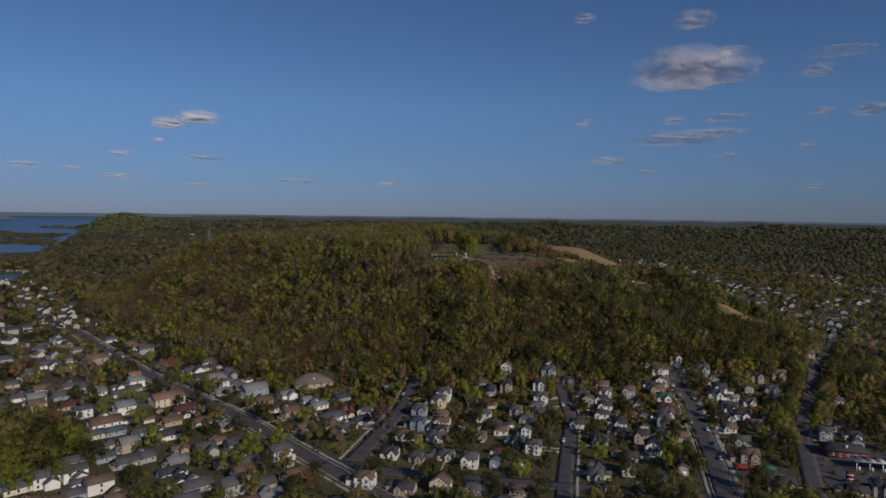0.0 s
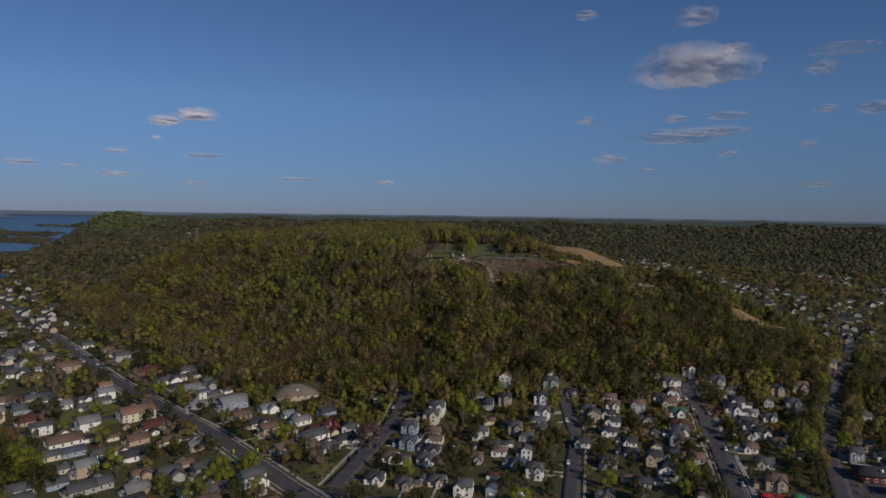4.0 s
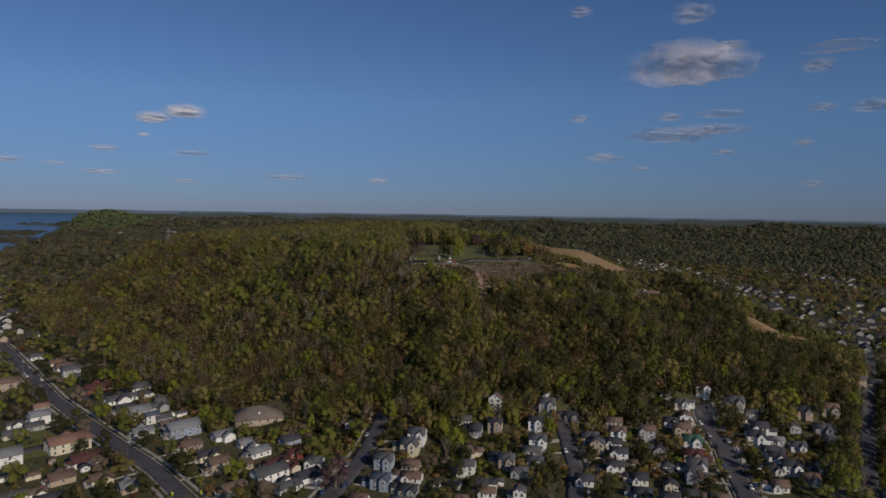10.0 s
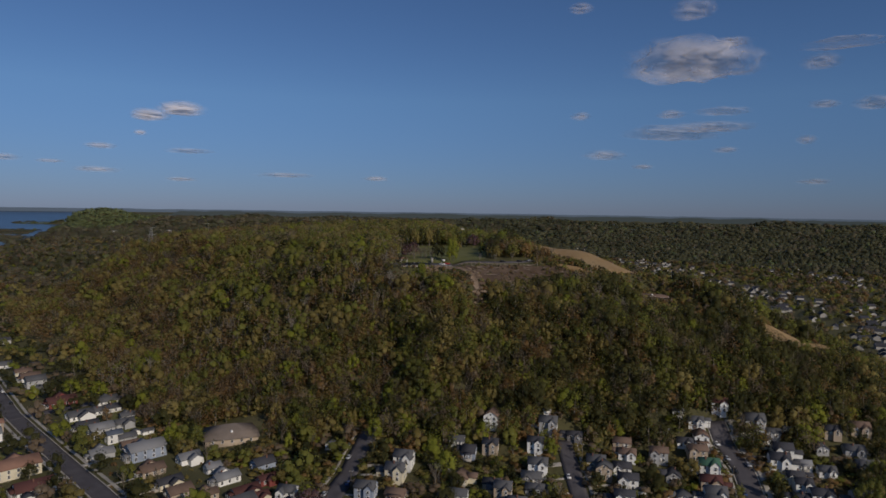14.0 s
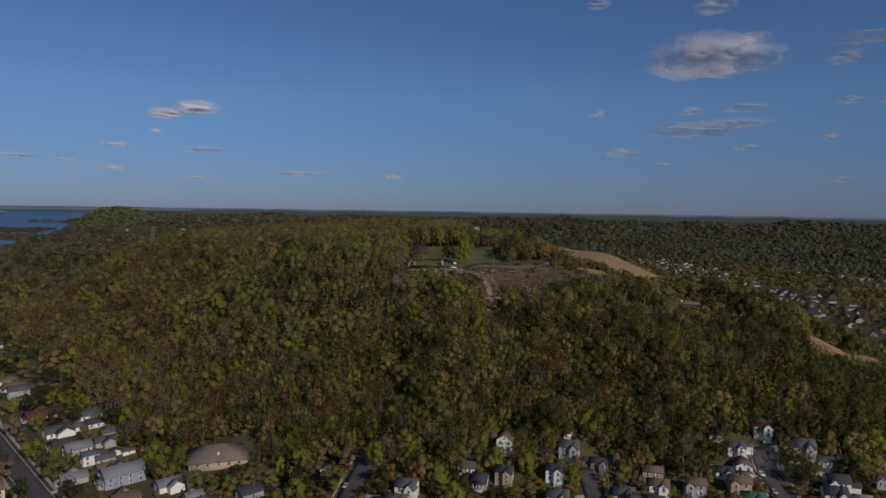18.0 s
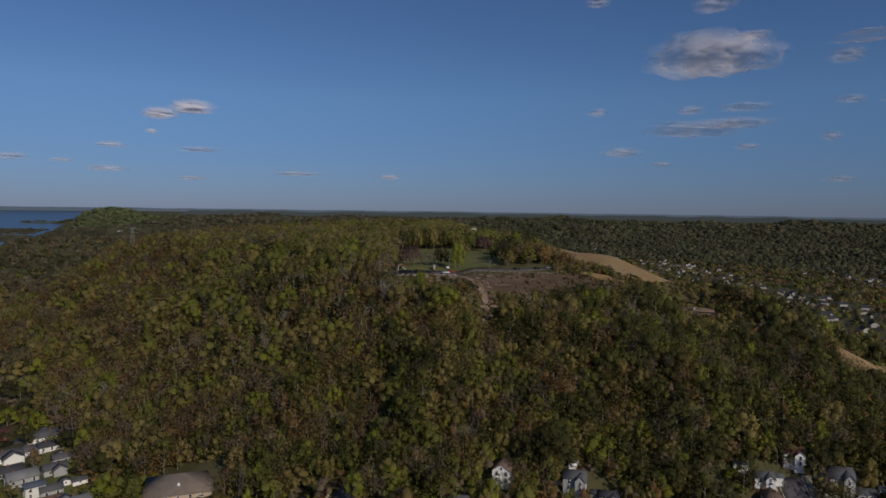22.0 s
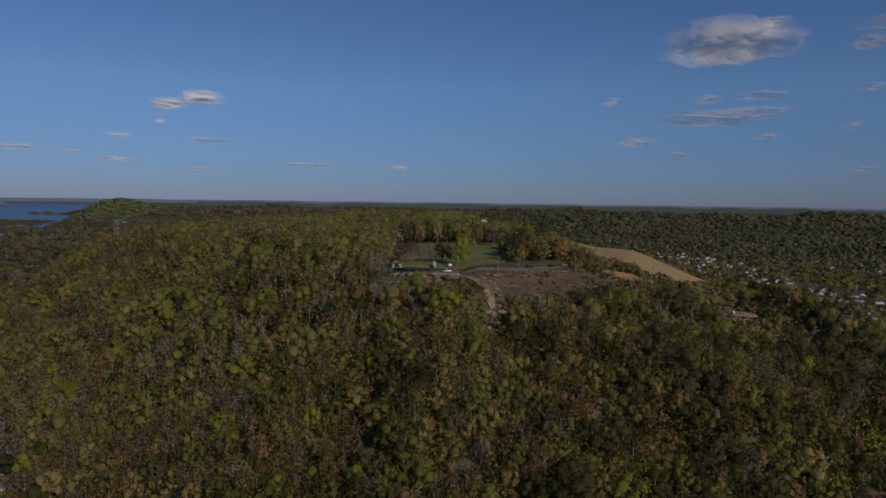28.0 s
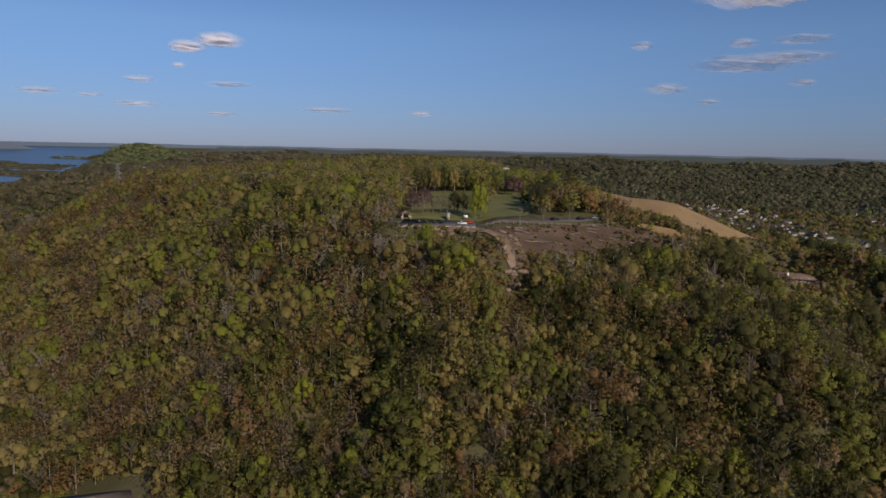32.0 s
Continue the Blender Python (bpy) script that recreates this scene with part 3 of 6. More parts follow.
def low_scrub():
    """Bushes on the open shoulders of the hill."""
    def keep(x, y):
        k = inside(x, y, OPEN_EDGE) & ~inside(x, y, SCRUB) & ~inside(x, y, PARK) | inside(x, y, OPEN_FIELD) | inside(x, y, OPEN_LOT) | inside(x, y, OPEN_LOW) | (inside(x, y, SCRUB) & (waves(x, y, 11, 44) > 0.12))
        for ring in (FIELD, FIELD_STRIP, FIELD_LOW, LOT):
            k &= ~inside(x, y, ring)
        return k
    x, y = lay(3.4, -40, 340, 530, 840, keep, 77)
    r = np.random.default_rng(78)
    kind = r.choice(6, len(x), p=[0.34, 0.16, 0.0, 0.14, 0.22, 0.14])
    w, h, pick = np.where(inside(x, y, SCRUB), 0.6, 1) * r.uniform(3.5, 6.5, len(x)), np.where(inside(x, y, SCRUB), 0.7, 1) * r.uniform(2.0, 5.0, len(x)), r.integers(0, 64, len(x))
    short = (y > 568) & (y < 592) & (x > -30) & (x < 130)
    w, h = np.where(short, 0.7, 1) * w, np.where(short, 0.5, 1) * h
    for k in range(6):
        s = kind == k
        stuff("scrub_bushes", FAR, pick[s], x[s], y[s], land(x[s], y[s]) - 0.1, w[s], h[s], LEAVES[k], "low scrub bushes on the open hillside")


def woods():
    for cell, y0, y1, forms, airy, wide in ((6.4, 380, 545, NEAR, AIRY, 11.0), (7.0, 545, 640, MID, MID_AIRY, 11), (8.4, 640, 1050, MID, MID_AIRY, 13.5), (11.5, 1050, 2700, FAR, FAR, 20)):
        x, y = lay(cell, -1000 if y1 > 640 else -560, 720, y0, y1, on_hill, int(cell * 10))
        z = land(x, y)
        r = np.random.default_rng(int(y0))
        size = r.uniform(0.62, 1.42, len(x))
        h = size ** 0.4 * r.uniform(11.5, 14.5, len(x)); w = wide * size * r.uniform(0.85, 1.15, len(x))
        kind = hue(x, y)
        pick = r.integers(0, 64, len(x))
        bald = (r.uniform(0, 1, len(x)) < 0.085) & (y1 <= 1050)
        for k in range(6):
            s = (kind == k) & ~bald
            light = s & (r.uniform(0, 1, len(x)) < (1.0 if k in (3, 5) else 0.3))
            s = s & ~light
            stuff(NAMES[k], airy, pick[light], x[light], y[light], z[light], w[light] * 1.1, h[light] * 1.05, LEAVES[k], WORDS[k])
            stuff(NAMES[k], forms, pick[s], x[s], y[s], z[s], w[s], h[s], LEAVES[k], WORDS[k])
        if y1 <= 1050:
            stuff("bare_woods", BARE, pick[bald], x[bald], y[bald], z[bald], w[bald] * 1.1, h[bald] * 1.05, M_BARK, "bare grey trees without leaves in the wood")
        if y1 <= 640:
            s = ~bald
            stuff("wood_trunks", TRUNKS, pick[s], x[s], y[s], z[s], w[s] * 0.9, h[s], M_BARK, "pale trunks and limbs of the hillside trees")


def undergrowth():
    """Bushes filling the ground between the lowest trees and the gardens."""
    x, y = lay(5.6, -320, 330, 395, 590, lambda x, y: (hill_depth(x, y) > 4) & (on_hill(x, y) | (hill_depth(x, y) < 95) & clear_of_town(x, y, 0.8)) & in_view(x, y), 81)
    r = np.random.default_rng(82)
    kind = r.choice(6, len(x), p=[0.3, 0.2, 0.07, 0.15, 0.15, 0.13])
    w, h, pick = r.uniform(6, 10, len(x)), np.where(hill_depth(x, y) > 60, 1.9, 1) * r.uniform(2.5, 5.5, len(x)), r.integers(0, 64, len(x))
    for k in range(6):
        s = kind == k
        stuff("undergrowth", FAR, pick[s], x[s], y[s], land(x[s], y[s]) - 0.5, w[s], h[s], LEAVES[k], "bushes and saplings at the foot of the wood")


def understorey():
    """Saplings and low crowns that close the canopy from below."""
    for cell, y0, y1, wide in ((5.2, 395, 560, 8.0), (6.6, 560, 1000, 10.0)):
        x, y = lay(cell, -700, 420, y0, y1, lambda x, y: on_hill(x, y) & (hill_depth(x, y) > 45), 83 + int(wide))
        r = np.random.default_rng(84)
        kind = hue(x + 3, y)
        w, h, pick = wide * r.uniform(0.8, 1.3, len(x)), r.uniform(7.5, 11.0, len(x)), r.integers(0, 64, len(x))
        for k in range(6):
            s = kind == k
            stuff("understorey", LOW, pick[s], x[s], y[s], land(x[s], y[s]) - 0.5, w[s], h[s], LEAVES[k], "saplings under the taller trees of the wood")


def garden_shrubs():
    """Hedges and shrubs of the gardens."""
    x, y = lay(7.2, -330, 330, 262, 470, lambda x, y: (hill_depth(x, y) < wood_edge(x, y)) & in_view(x, y) & clear_of_town(x, y, 0.6), 91)
    r = np.random.default_rng(92)
    kind = r.choice(6, len(x), p=[0.3, 0.17, 0.05, 0.15, 0.2, 0.13])
    w, h, pick = r.uniform(2, 4.5, len(x)), r.uniform(1, 3.2, len(x)), r.integers(0, 64, len(x))
    for k in range(6):
        s = kind == k
        stuff("garden_shrubs", FAR, pick[s], x[s], y[s], land(x[s], y[s]) - 0.5, w[s], h[s], LEAVES[k], "shrubs and hedges in the gardens")


def valley_gap(x, y):
    """True where trees may stand: thinly among the houses of the valley."""
    d = np.min([to_line(x, y, line) for line in VALLEY], axis=0)
    thin = np.random.default_rng(int(len(x))).uniform(0, 1, np.shape(x))
    return (d > 60) | (thin < 0.72)


def far_woods():
    def keep(x, y):
        past = (y - 2050) + (x - 600) * 1.1
        return in_view(x, y) & (hill_depth(x, y) < 0) & (np.hypot(x, y) < 4700) & (wet(x, y) < 0) & ((past > -250) | (x < -400)) & (y > 1120) & (np.hypot(x, y) < 4150) & valley_gap(x, y)
    x, y = lay(15.5, -2600, 2600, 1120, 2700, lambda x, y: keep(x, y) & (np.hypot(x, y) < 2700), 5)
    u, v = lay(26, -3600, 3600, 1120, 4700, lambda x, y: keep(x, y) & (np.hypot(x, y) >= 2700), 7)
    x, y = np.concatenate([x, u]), np.concatenate([y, v])
    z = land(x, y)
    r = np.random.default_rng(6)
    kind = np.where(r.uniform(0, 1, len(x)) < 0.25, 4, hue(x, y))
    patchy = waves(x, y, 420, 71)
    kind = np.where(patchy > 0.35, np.where(kind == 4, 4, 3), np.where(patchy < -0.5, np.where(kind == 3, 1, kind), kind))
    kind = np.where(np.hypot((x + 1690) / 300, (y - 3400) / 520) < 1, 2, kind)
    pick = r.integers(0, 64, len(x))
    near = np.hypot(x, y) < 2700
    w = np.where(near, 1, 1.75) * r.uniform(14, 28, len(x)); h = np.where(near, 1, 1.25) * r.uniform(8, 18, len(x)) * np.where(inside(x, y, RIVER + [(-6000, 4900), (-6000, 1000)]), 0.45, 1)
    for k in range(6):
        s = kind == k
        stuff("far_" + NAMES[k], DISTANT, pick[s], x[s], y[s], z[s] - 4, w[s], h[s], HAZY[(2, 0, 1, 2, 0, 2)[k]], "distant wooded hills, " + WORDS[k].split(" of ")[0].split(" in ")[0], 0.36)


# ---- streets ----
STREETS = [[(-560, 872), (-376, 674), (-240, 517), (-180, 457), (-124, 402), (-78, 348), (-44, 309), (0, 262), (40, 215)],
           [(-18, 468), (-30, 402), (-45, 334)],
           [(165, 464), (165, 430), (156, 387), (143, 337), (133, 301), (118, 240)],
           [(83, 454), (82, 408), (69, 351), (59, 306), (46, 240)],
           [(-60, 330), (-22, 319), (53, 305), (130, 294), (300, 262)],
           [(420, 700), (330, 560), (262, 460), (217, 391), (173, 295), (150, 220)],
           [(-330, 430), (-240, 505), (-190, 560)],
           [(-300, 330), (-175, 452)],
           [(-480, 560), (-330, 620)],
           [(-700, 760), (-500, 700), (-400, 700)]]
WIDTHS = [9.0, 10, 10, 8, 9, 9, 8, 8, 7, 7]
for line, wid in zip(STREETS, WIDTHS):
    strip("road", line, wid, M_ASPHALT, 0.28, "worn grey asphalt street", "road")


def offset(line, d):
    p = np.array(line, float)
    t = np.gradient(p, axis=0)
    t /= np.hypot(t[:, 0], t[:, 1])[:, None]
    return p + np.stack([t[:, 1], -t[:, 0]], 1) * d


for k, sides in ((0, (-7.6, 7.6)), (1, (7.6,)), (2, (-7.4, 7.4)), (3, (-6.0,))):
    for d in sides:
        strip("pavement", offset(STREETS[k], d), 2.6 if k == 2 and d < 0 else 1.5, M_CONCRETE, 0.32, "pale concrete footpath beside the street", "pavement")
for k in (0, 2):
    for s in (-1, 1):
        strip("kerb", offset(STREETS[k], s * (WIDTHS[k] / 2 + 0.2)), 0.45, M_CONCRETE, 0.42, "pale concrete kerb along the street", "kerb")


def patch(name, ring, mat, lift, label, category, cell=7.0):
    """A cover of the ground within a ring of the plan."""
    bm = bmesh.new()
    bm.faces.new([bm.verts.new((x, y, 0)) for x, y in ring])
    xs, ys = [p[0] for p in ring], [p[1] for p in ring]
    for axis, lo, hi in ((0, min(xs), max(xs)), (1, min(ys), max(ys))):
        c = lo + cell
        while c < hi:
            co, no = [0, 0, 0], [0, 0, 0]
            co[axis], no[axis] = c, 1
            bmesh.ops.bisect_plane(bm, geom=bm.verts[:] + bm.edges[:] + bm.faces[:], plane_co=co, plane_no=no)
            c += cell
    bmesh.ops.triangulate(bm, faces=bm.faces[:])
    for v in bm.verts:
        v.co.z = ground_z(v.co.x, v.co.y) + lift
    bmesh.ops.recalc_face_normals(bm, faces=bm.faces[:])
    me = bpy.data.meshes.new(name)
    bm.to_mesh(me); bm.free()
    me.materials.append(mat)
    return tagged(new(name, me), label, category, kind="structure")


patch("dry_field", FIELD, M_PRAIRIE, 0.5, "tan dry grass field on the hill's shoulder", "field")
patch("dry_field", FIELD_STRIP, M_PRAIRIE, 0.5, "narrow strip of tan dry grass", "field")
patch("dry_field", FIELD_LOW, M_PRAIRIE, 0.6, "dry grass clearing low on the slope", "field")
patch("lawn", LAWN, M_LAWN, 0.35, "green mown lawn of the hilltop park", "lawn")
patch("scrub_slope", SCRUB, M_SCRUB, 0.45, "bare brown cut-over slope below the overlook", "slope", 5)
patch("rubble_slope", RUBBLE, M_ROCK, 0.6, "pale tan limestone rubble below the overlook", "slope", 4)
patch("rough_grass", LOT, M_SCRUB, 0.45, "rough brown grass round the low house", "grass")
for ring in ([(-215, 520), (-150, 452), (-110, 470), (-160, 540)], [(-240, 440), (-205, 405), (-178, 428), (-212, 462)], [(-62, 350), (-45, 345), (-40, 362), (-55, 375)]):
    patch("lawn", ring, M_LAWN, 0.2, "green garden lawns between the houses", "lawn")

# ---- houses ----
def paint(name, c, rough=0.7):
    return material(name, [tuple(v * 0.78 for v in c), c, tuple(min(v * 1.08, 0.85) for v in c)], 0.25, 2.5, rough=rough, bump=0.15, rand=0.35, spec=0.06 if rough > 0.8 else 0.2)


WALLS = {"W": paint("white_siding", (0.74, 0.73, 0.70)), "C": paint("cream_siding", (0.62, 0.56, 0.42)), "T": paint("tan_siding", (0.40, 0.32, 0.24)),
         "G": paint("grey_siding", (0.36, 0.36, 0.36)), "B": paint("blue_siding", (0.27, 0.31, 0.38)), "D": paint("dark_siding", (0.16, 0.15, 0.15)),
         "R": paint("red_siding", (0.20, 0.055, 0.05)), "N": paint("green_siding", (0.14, 0.2, 0.14))}
ROOFS = {"k": paint("grey_brown_shingles", (0.19, 0.155, 0.13), 0.9), "g": paint("grey_shingles", (0.10, 0.10, 0.105), 0.9), "d": paint("dark_shingles", (0.06, 0.06, 0.068), 0.9), "b": paint("brown_shingles", (0.16, 0.11, 0.085), 0.9),
         "r": paint("dark_red_shingles", (0.10, 0.046, 0.042), 0.9), "t": paint("terracotta_shingles", (0.26, 0.15, 0.11), 0.9), "l": paint("pale_grey_shingles", (0.21, 0.21, 0.215), 0.9),
         "B": paint("blue_grey_shingles", (0.085, 0.10, 0.13), 0.9), "N": paint("green_shingles", (0.06, 0.13, 0.09), 0.9)}
WALL_WORD = {"W": "white", "C": "cream", "T": "tan", "G": "grey", "B": "blue-grey", "D": "dark", "R": "red", "N": "green"}
ROOF_WORD = {"k": "grey-brown", "g": "grey", "d": "near-black", "b": "brown", "r": "dark red", "t": "terracotta", "l": "pale grey", "B": "blue-grey", "N": "green"}
M_TRIM = paint("white_trim", (0.78, 0.77, 0.75), 0.5)
M_PANE = material("window_glass", [(0.02, 0.022, 0.027), (0.04, 0.042, 0.05)], 0.3, 1, rough=0.12, bump=0, spec=0.5)
M_BRICK = material("red_brick", [(0.13, 0.065, 0.05), (0.19, 0.10, 0.075)], 0.5, 6)
M_DOOR = paint("panelled_doors", (0.55, 0.53, 0.5), 0.5)


def box_data(x0, x1, y0, y1, z0, z1):
    v = [(x, y, z) for z in (z0, z1) for y in (y0, y1) for x in (x0, x1)]
    return np.array(v, float), np.array([(0, 2, 3, 1), (4, 5, 7, 6), (0, 1, 5, 4), (2, 6, 7, 3), (0, 4, 6, 2), (1, 3, 7, 5)])


def box(name, x0, x1, y0, y1, z0, z1, mat):
    return mesh_of(name, *box_data(x0, x1, y0, y1, z0, z1), mat)


def gable_walls(w, d, h, rise, mat, low=-2.5):
    """Walls with a gable at each y end."""
    a, b = w / 2, d / 2
    v = [(-a, -b, low), (a, -b, low), (a, b, low), (-a, b, low), (-a, -b, h), (a, -b, h), (a, b, h), (-a, b, h), (0, -b, h + rise), (0, b, h + rise)]
    f = [(0, 1, 5, 4), (1, 2, 6, 5), (2, 3, 7, 6), (3, 0, 4, 7), (4, 5, 9, 8), (6, 7, 8, 9), (4, 8, 9, 7), (5, 6, 9, 8)]
    me = bpy.data.meshes.new("wall")
    me.from_pydata(v, [], [(0, 1, 5, 8, 4), (1, 2, 6, 5), (2, 3, 7, 9, 6), (3, 0, 4, 7)])
    me.materials.append(mat); me.update()
    return me


def gable_roof(w, d, h, rise, mat, over=0.45, thick=0.22):
    a, b = w / 2, d / 2 + over
    s = rise / a
    e, ze = a + over, h - over * s
    v = []
    for y in (-b, b):
        v += [(-e, y, ze), (0, y, h + rise), (e, y, ze), (-e, y, ze + thick), (0, y, h + rise + thick * 1.1), (e, y, ze + thick)]
    q = [(0, 6, 9, 3), (3, 9, 10, 4), (4, 10, 11, 5), (5, 11, 8, 2), (2, 8, 7, 1), (1, 7, 6, 0), (0, 3, 4, 1), (1, 4, 5, 2), (6, 7, 10, 9), (7, 8, 11, 10)]
    return mesh_of("roof", v, q, mat)


def hip_roof(w, d, h, rise, mat, over=0.5):
    a, b = w / 2 + over, d / 2 + over
    k = max(0.0, b - a) if d > w else 0.0
    j = max(0.0, a - b) if w > d else 0.0
    v = [(-a, -b, h - 0.2), (a, -b, h - 0.2), (a, b, h - 0.2), (-a, b, h - 0.2), (-a, -b, h), (a, -b, h), (a, b, h), (-a, b, h), (-j, -k, h + rise), (j, -k - 0.01, h + rise), (j, k + 0.01, h + rise), (-j, k, h + rise)]
    q = [(0, 3, 2, 1), (0, 1, 5, 4), (1, 2, 6, 5), (2, 3, 7, 6), (3, 0, 4, 7), (4, 5, 9, 8), (5, 6, 10, 9), (6, 7, 11, 10), (7, 4, 8, 11), (8, 9, 10, 11)]
    return mesh_of("roof", v, q, mat)


def ring_mesh():
    v, f, n = [], [], 0
    for b in ((-0.62, 0.62, -0.08, 0.05, 1.42, 1.58), (-0.66, 0.66, -0.12, 0.05, -0.14, 0), (-0.62, -0.5, -0.08, 0.05, 0, 1.42), (0.5, 0.62, -0.08, 0.05, 0, 1.42), (-0.5, 0.5, -0.06, 0.03, 0.67, 0.75)):
        a, q = box_data(*b)
        v.append(a); f.append(q + n); n += 8
    return mesh_of("window_frame", np.concatenate(v), np.concatenate(f), M_TRIM)


WINDOW = ring_mesh()
PANE = box("pane", -0.5, 0.5, -0.03, 0.03, 0, 1.42, M_PANE)
DOOR = box("door", -0.5, 0.5, -0.06, 0.04, 0, 2.05, M_DOOR)
GARAGE_DOOR = box("garage_door", -1.3, 1.3, -0.06, 0.04, 0, 2.2, M_TRIM)
CHIMNEY = box("chimney", -0.3, 0.3, -0.3, 0.3, -1.5, 0.9, M_BRICK)
SPOTS = []


def windows(parent, w, y, z, n, side="front", h=1.0):
    """A row of windows on one wall of the house; w: the wall's length, y: its distance from the middle."""
    turn = {"front": 0, "right": 90, "back": 180, "left": -90}[side]
    for i in range(n):
        u = (i + 0.5) / n * w - w / 2
        m = pose(0, 0, 0, 0, 0, turn) @ pose(u, -y - 0.02, z)
        if h != 1.0:
            m = m @ Matrix.Diagonal((h, 1, h, 1))
        fr = part("window", WINDOW, parent, "", m)
        part("pane", PANE, fr)


def house(x, y, turn, w, d, storeys, wall, roof, face, plain=False):
    r = random.Random(int(x * 7 + y * 13))
    if turn == -45 and max(w, d) > 5:
        w, d, face = min(w, d), max(w, d) * 1.15, "g"
    if turn == -45 and max(w, d) > 6.2:
        w, d = w * 1.12, d * 1.12
    elif turn == -12:
        w, d = min(w, 9.0), min(d, 9.0)
    crossed = turn == -12 and max(w, d) > 6.2 and r.random() < 0.72
    if crossed:
        w, d, face = max(w, d, 7.5), min(w, d, 7.0), "s"
    z = ground_z(x, y) + 0.15
    ob = new("house" if max(w, d) > 6.2 else "shed")
    ob.matrix_basis = pose(x, y, z, 0, 0, turn + r.uniform(-2, 2))
    SPOTS.append((x, y, max(w, d) * 0.62))
    big = max(w, d) > 6.2
    h = (2.45 if big else 2.1) * storeys + (0.3 if big else 0)
    a, b = (w, d) if face == "g" else (d, w)
    rise = min(a * 0.5 * r.uniform(0.5, 0.72) if big else a * 0.2, 2.9)
    spin = 0 if face == "g" else 90
    base = pose(0, 0, 0, 0, 0, spin)
    kind = "two-storey house" if storeys == 2 else ("low house" if big else "garage shed")
    tagged(ob, f"{WALL_WORD[wall]} {kind} with a {ROOF_WORD[roof]} shingled gable roof", "house" if big else "shed", group="houses of the neighbourhood" if big else "sheds behind the houses")
    part("wall", gable_walls(a, b, h, rise, WALLS[wall]), ob, "", base)
    part("roof", gable_roof(a, b, h, rise, ROOFS[roof]), ob, f"{ROOF_WORD[roof]} shingled roof", base)
    if not big:
        part("garage_door", GARAGE_DOOR, ob, "", pose(0, -d / 2 - 0.02, 0.05) @ Matrix.Diagonal((min(1, w / 3.4), 1, 0.95, 1)))
        windows(ob, d, w / 2, 1.0, 1, "right", 0.6)
        return ob
    for s in range(storeys):
        zz = 0.75 + 2.45 * s
        windows(ob, w, d / 2, zz, 2 if plain else max(2, int(w / 3.2)), "front")
        windows(ob, d, w / 2, zz, 1 if plain else max(2, int(d / 3.6)), "right")
    if face == "g":
        windows(ob, 1, d / 2, h + rise * 0.12, 1, "front", 0.75)
    else:
        windows(ob, 1, w / 2, h + rise * 0.12, 1, "right", 0.75)
    part("door", DOOR, ob, "", pose(w * r.choice((-0.08, 0.1)), -d / 2 - 0.02, 0.3))
    if r.random() < 0.45:
        part("chimney", CHIMNEY, ob, "brick chimney", base @ pose(a * r.choice((-0.12, 0.14)), b * r.uniform(-0.3, 0.3), h + rise))
    if crossed:
        # gable towards the street's lower end, across the main ridge
        gw, gd, sx = w * r.uniform(0.44, 0.52), d * 0.5 + 1.6, r.choice((-1, 1, 1))
        gh, gr = h * r.uniform(0.9, 1.0), min(rise * 0.95, w * 0.26)
        m = pose(sx * (w / 2 - gw / 2 - 0.15), -gd / 2, 0)
        part("cross_gable_wall", gable_walls(gw, gd, gh, gr, WALLS[wall]), ob, "", m)
        part("cross_gable_roof", gable_roof(gw, gd, gh, gr, ROOFS[roof]), ob, "", m)
        for zz in (0.9, gh * 0.66):
            part("pane", PANE, part("window", WINDOW, ob, "", pose(sx * (w / 2 - gw / 2 - 0.15), -gd - 0.03, zz)))
    if w > 6.5 and not crossed and r.random() < 0.65:
        # porch on the street side
        pw, pd = w * r.uniform(0.55, 0.95), 2.1
        sl = [(-pw / 2, -d / 2 - pd, 2.55), (pw / 2, -d / 2 - pd, 2.55), (pw / 2, -d / 2, 3.05), (-pw / 2, -d / 2, 3.05)]
        v = sl + [(p[0], p[1], p[2] + 0.18) for p in sl]
        porch = part("porch_roof", mesh_of("porch_roof", v, [(0, 3, 2, 1), (4, 5, 6, 7), (0, 1, 5, 4), (1, 2, 6, 5), (2, 3, 7, 6), (3, 0, 4, 7)], ROOFS[roof]), ob)
        part("porch_floor", box("porch_floor", -pw / 2, pw / 2, -d / 2 - pd, -d / 2, -1.0, 0.3, M_CONCRETE), ob)
        for k in (-1, -0.33, 0.33, 1):
            part("porch_post", box("porch_post", k * (pw / 2 - 0.15) - 0.09, k * (pw / 2 - 0.15) + 0.09, -d / 2 - pd + 0.1, -d / 2 - pd + 0.28, 0.3, 2.6, M_TRIM), ob)
    if r.random() < 0.55:
        # lower wing at the side
        ww, wd, wh = w * 0.55, d * r.uniform(0.45, 0.65), 2.9
        sx = r.choice((-1, 1))
        m = pose(sx * (w / 2 + ww / 2 - 0.3), d * 0.12, 0, 0, 0, 90)
        part("wing_wall", gable_walls(wd, ww, wh, wd * 0.3, WALLS[wall]), ob, "", m)
        part("wing_roof", gable_roof(wd, ww, wh, wd * 0.3, ROOFS[roof]), ob, "", m)
        windows(ob, ww, d * 0.12 * -1 + wd / 2, 1.0, 0)
    return ob


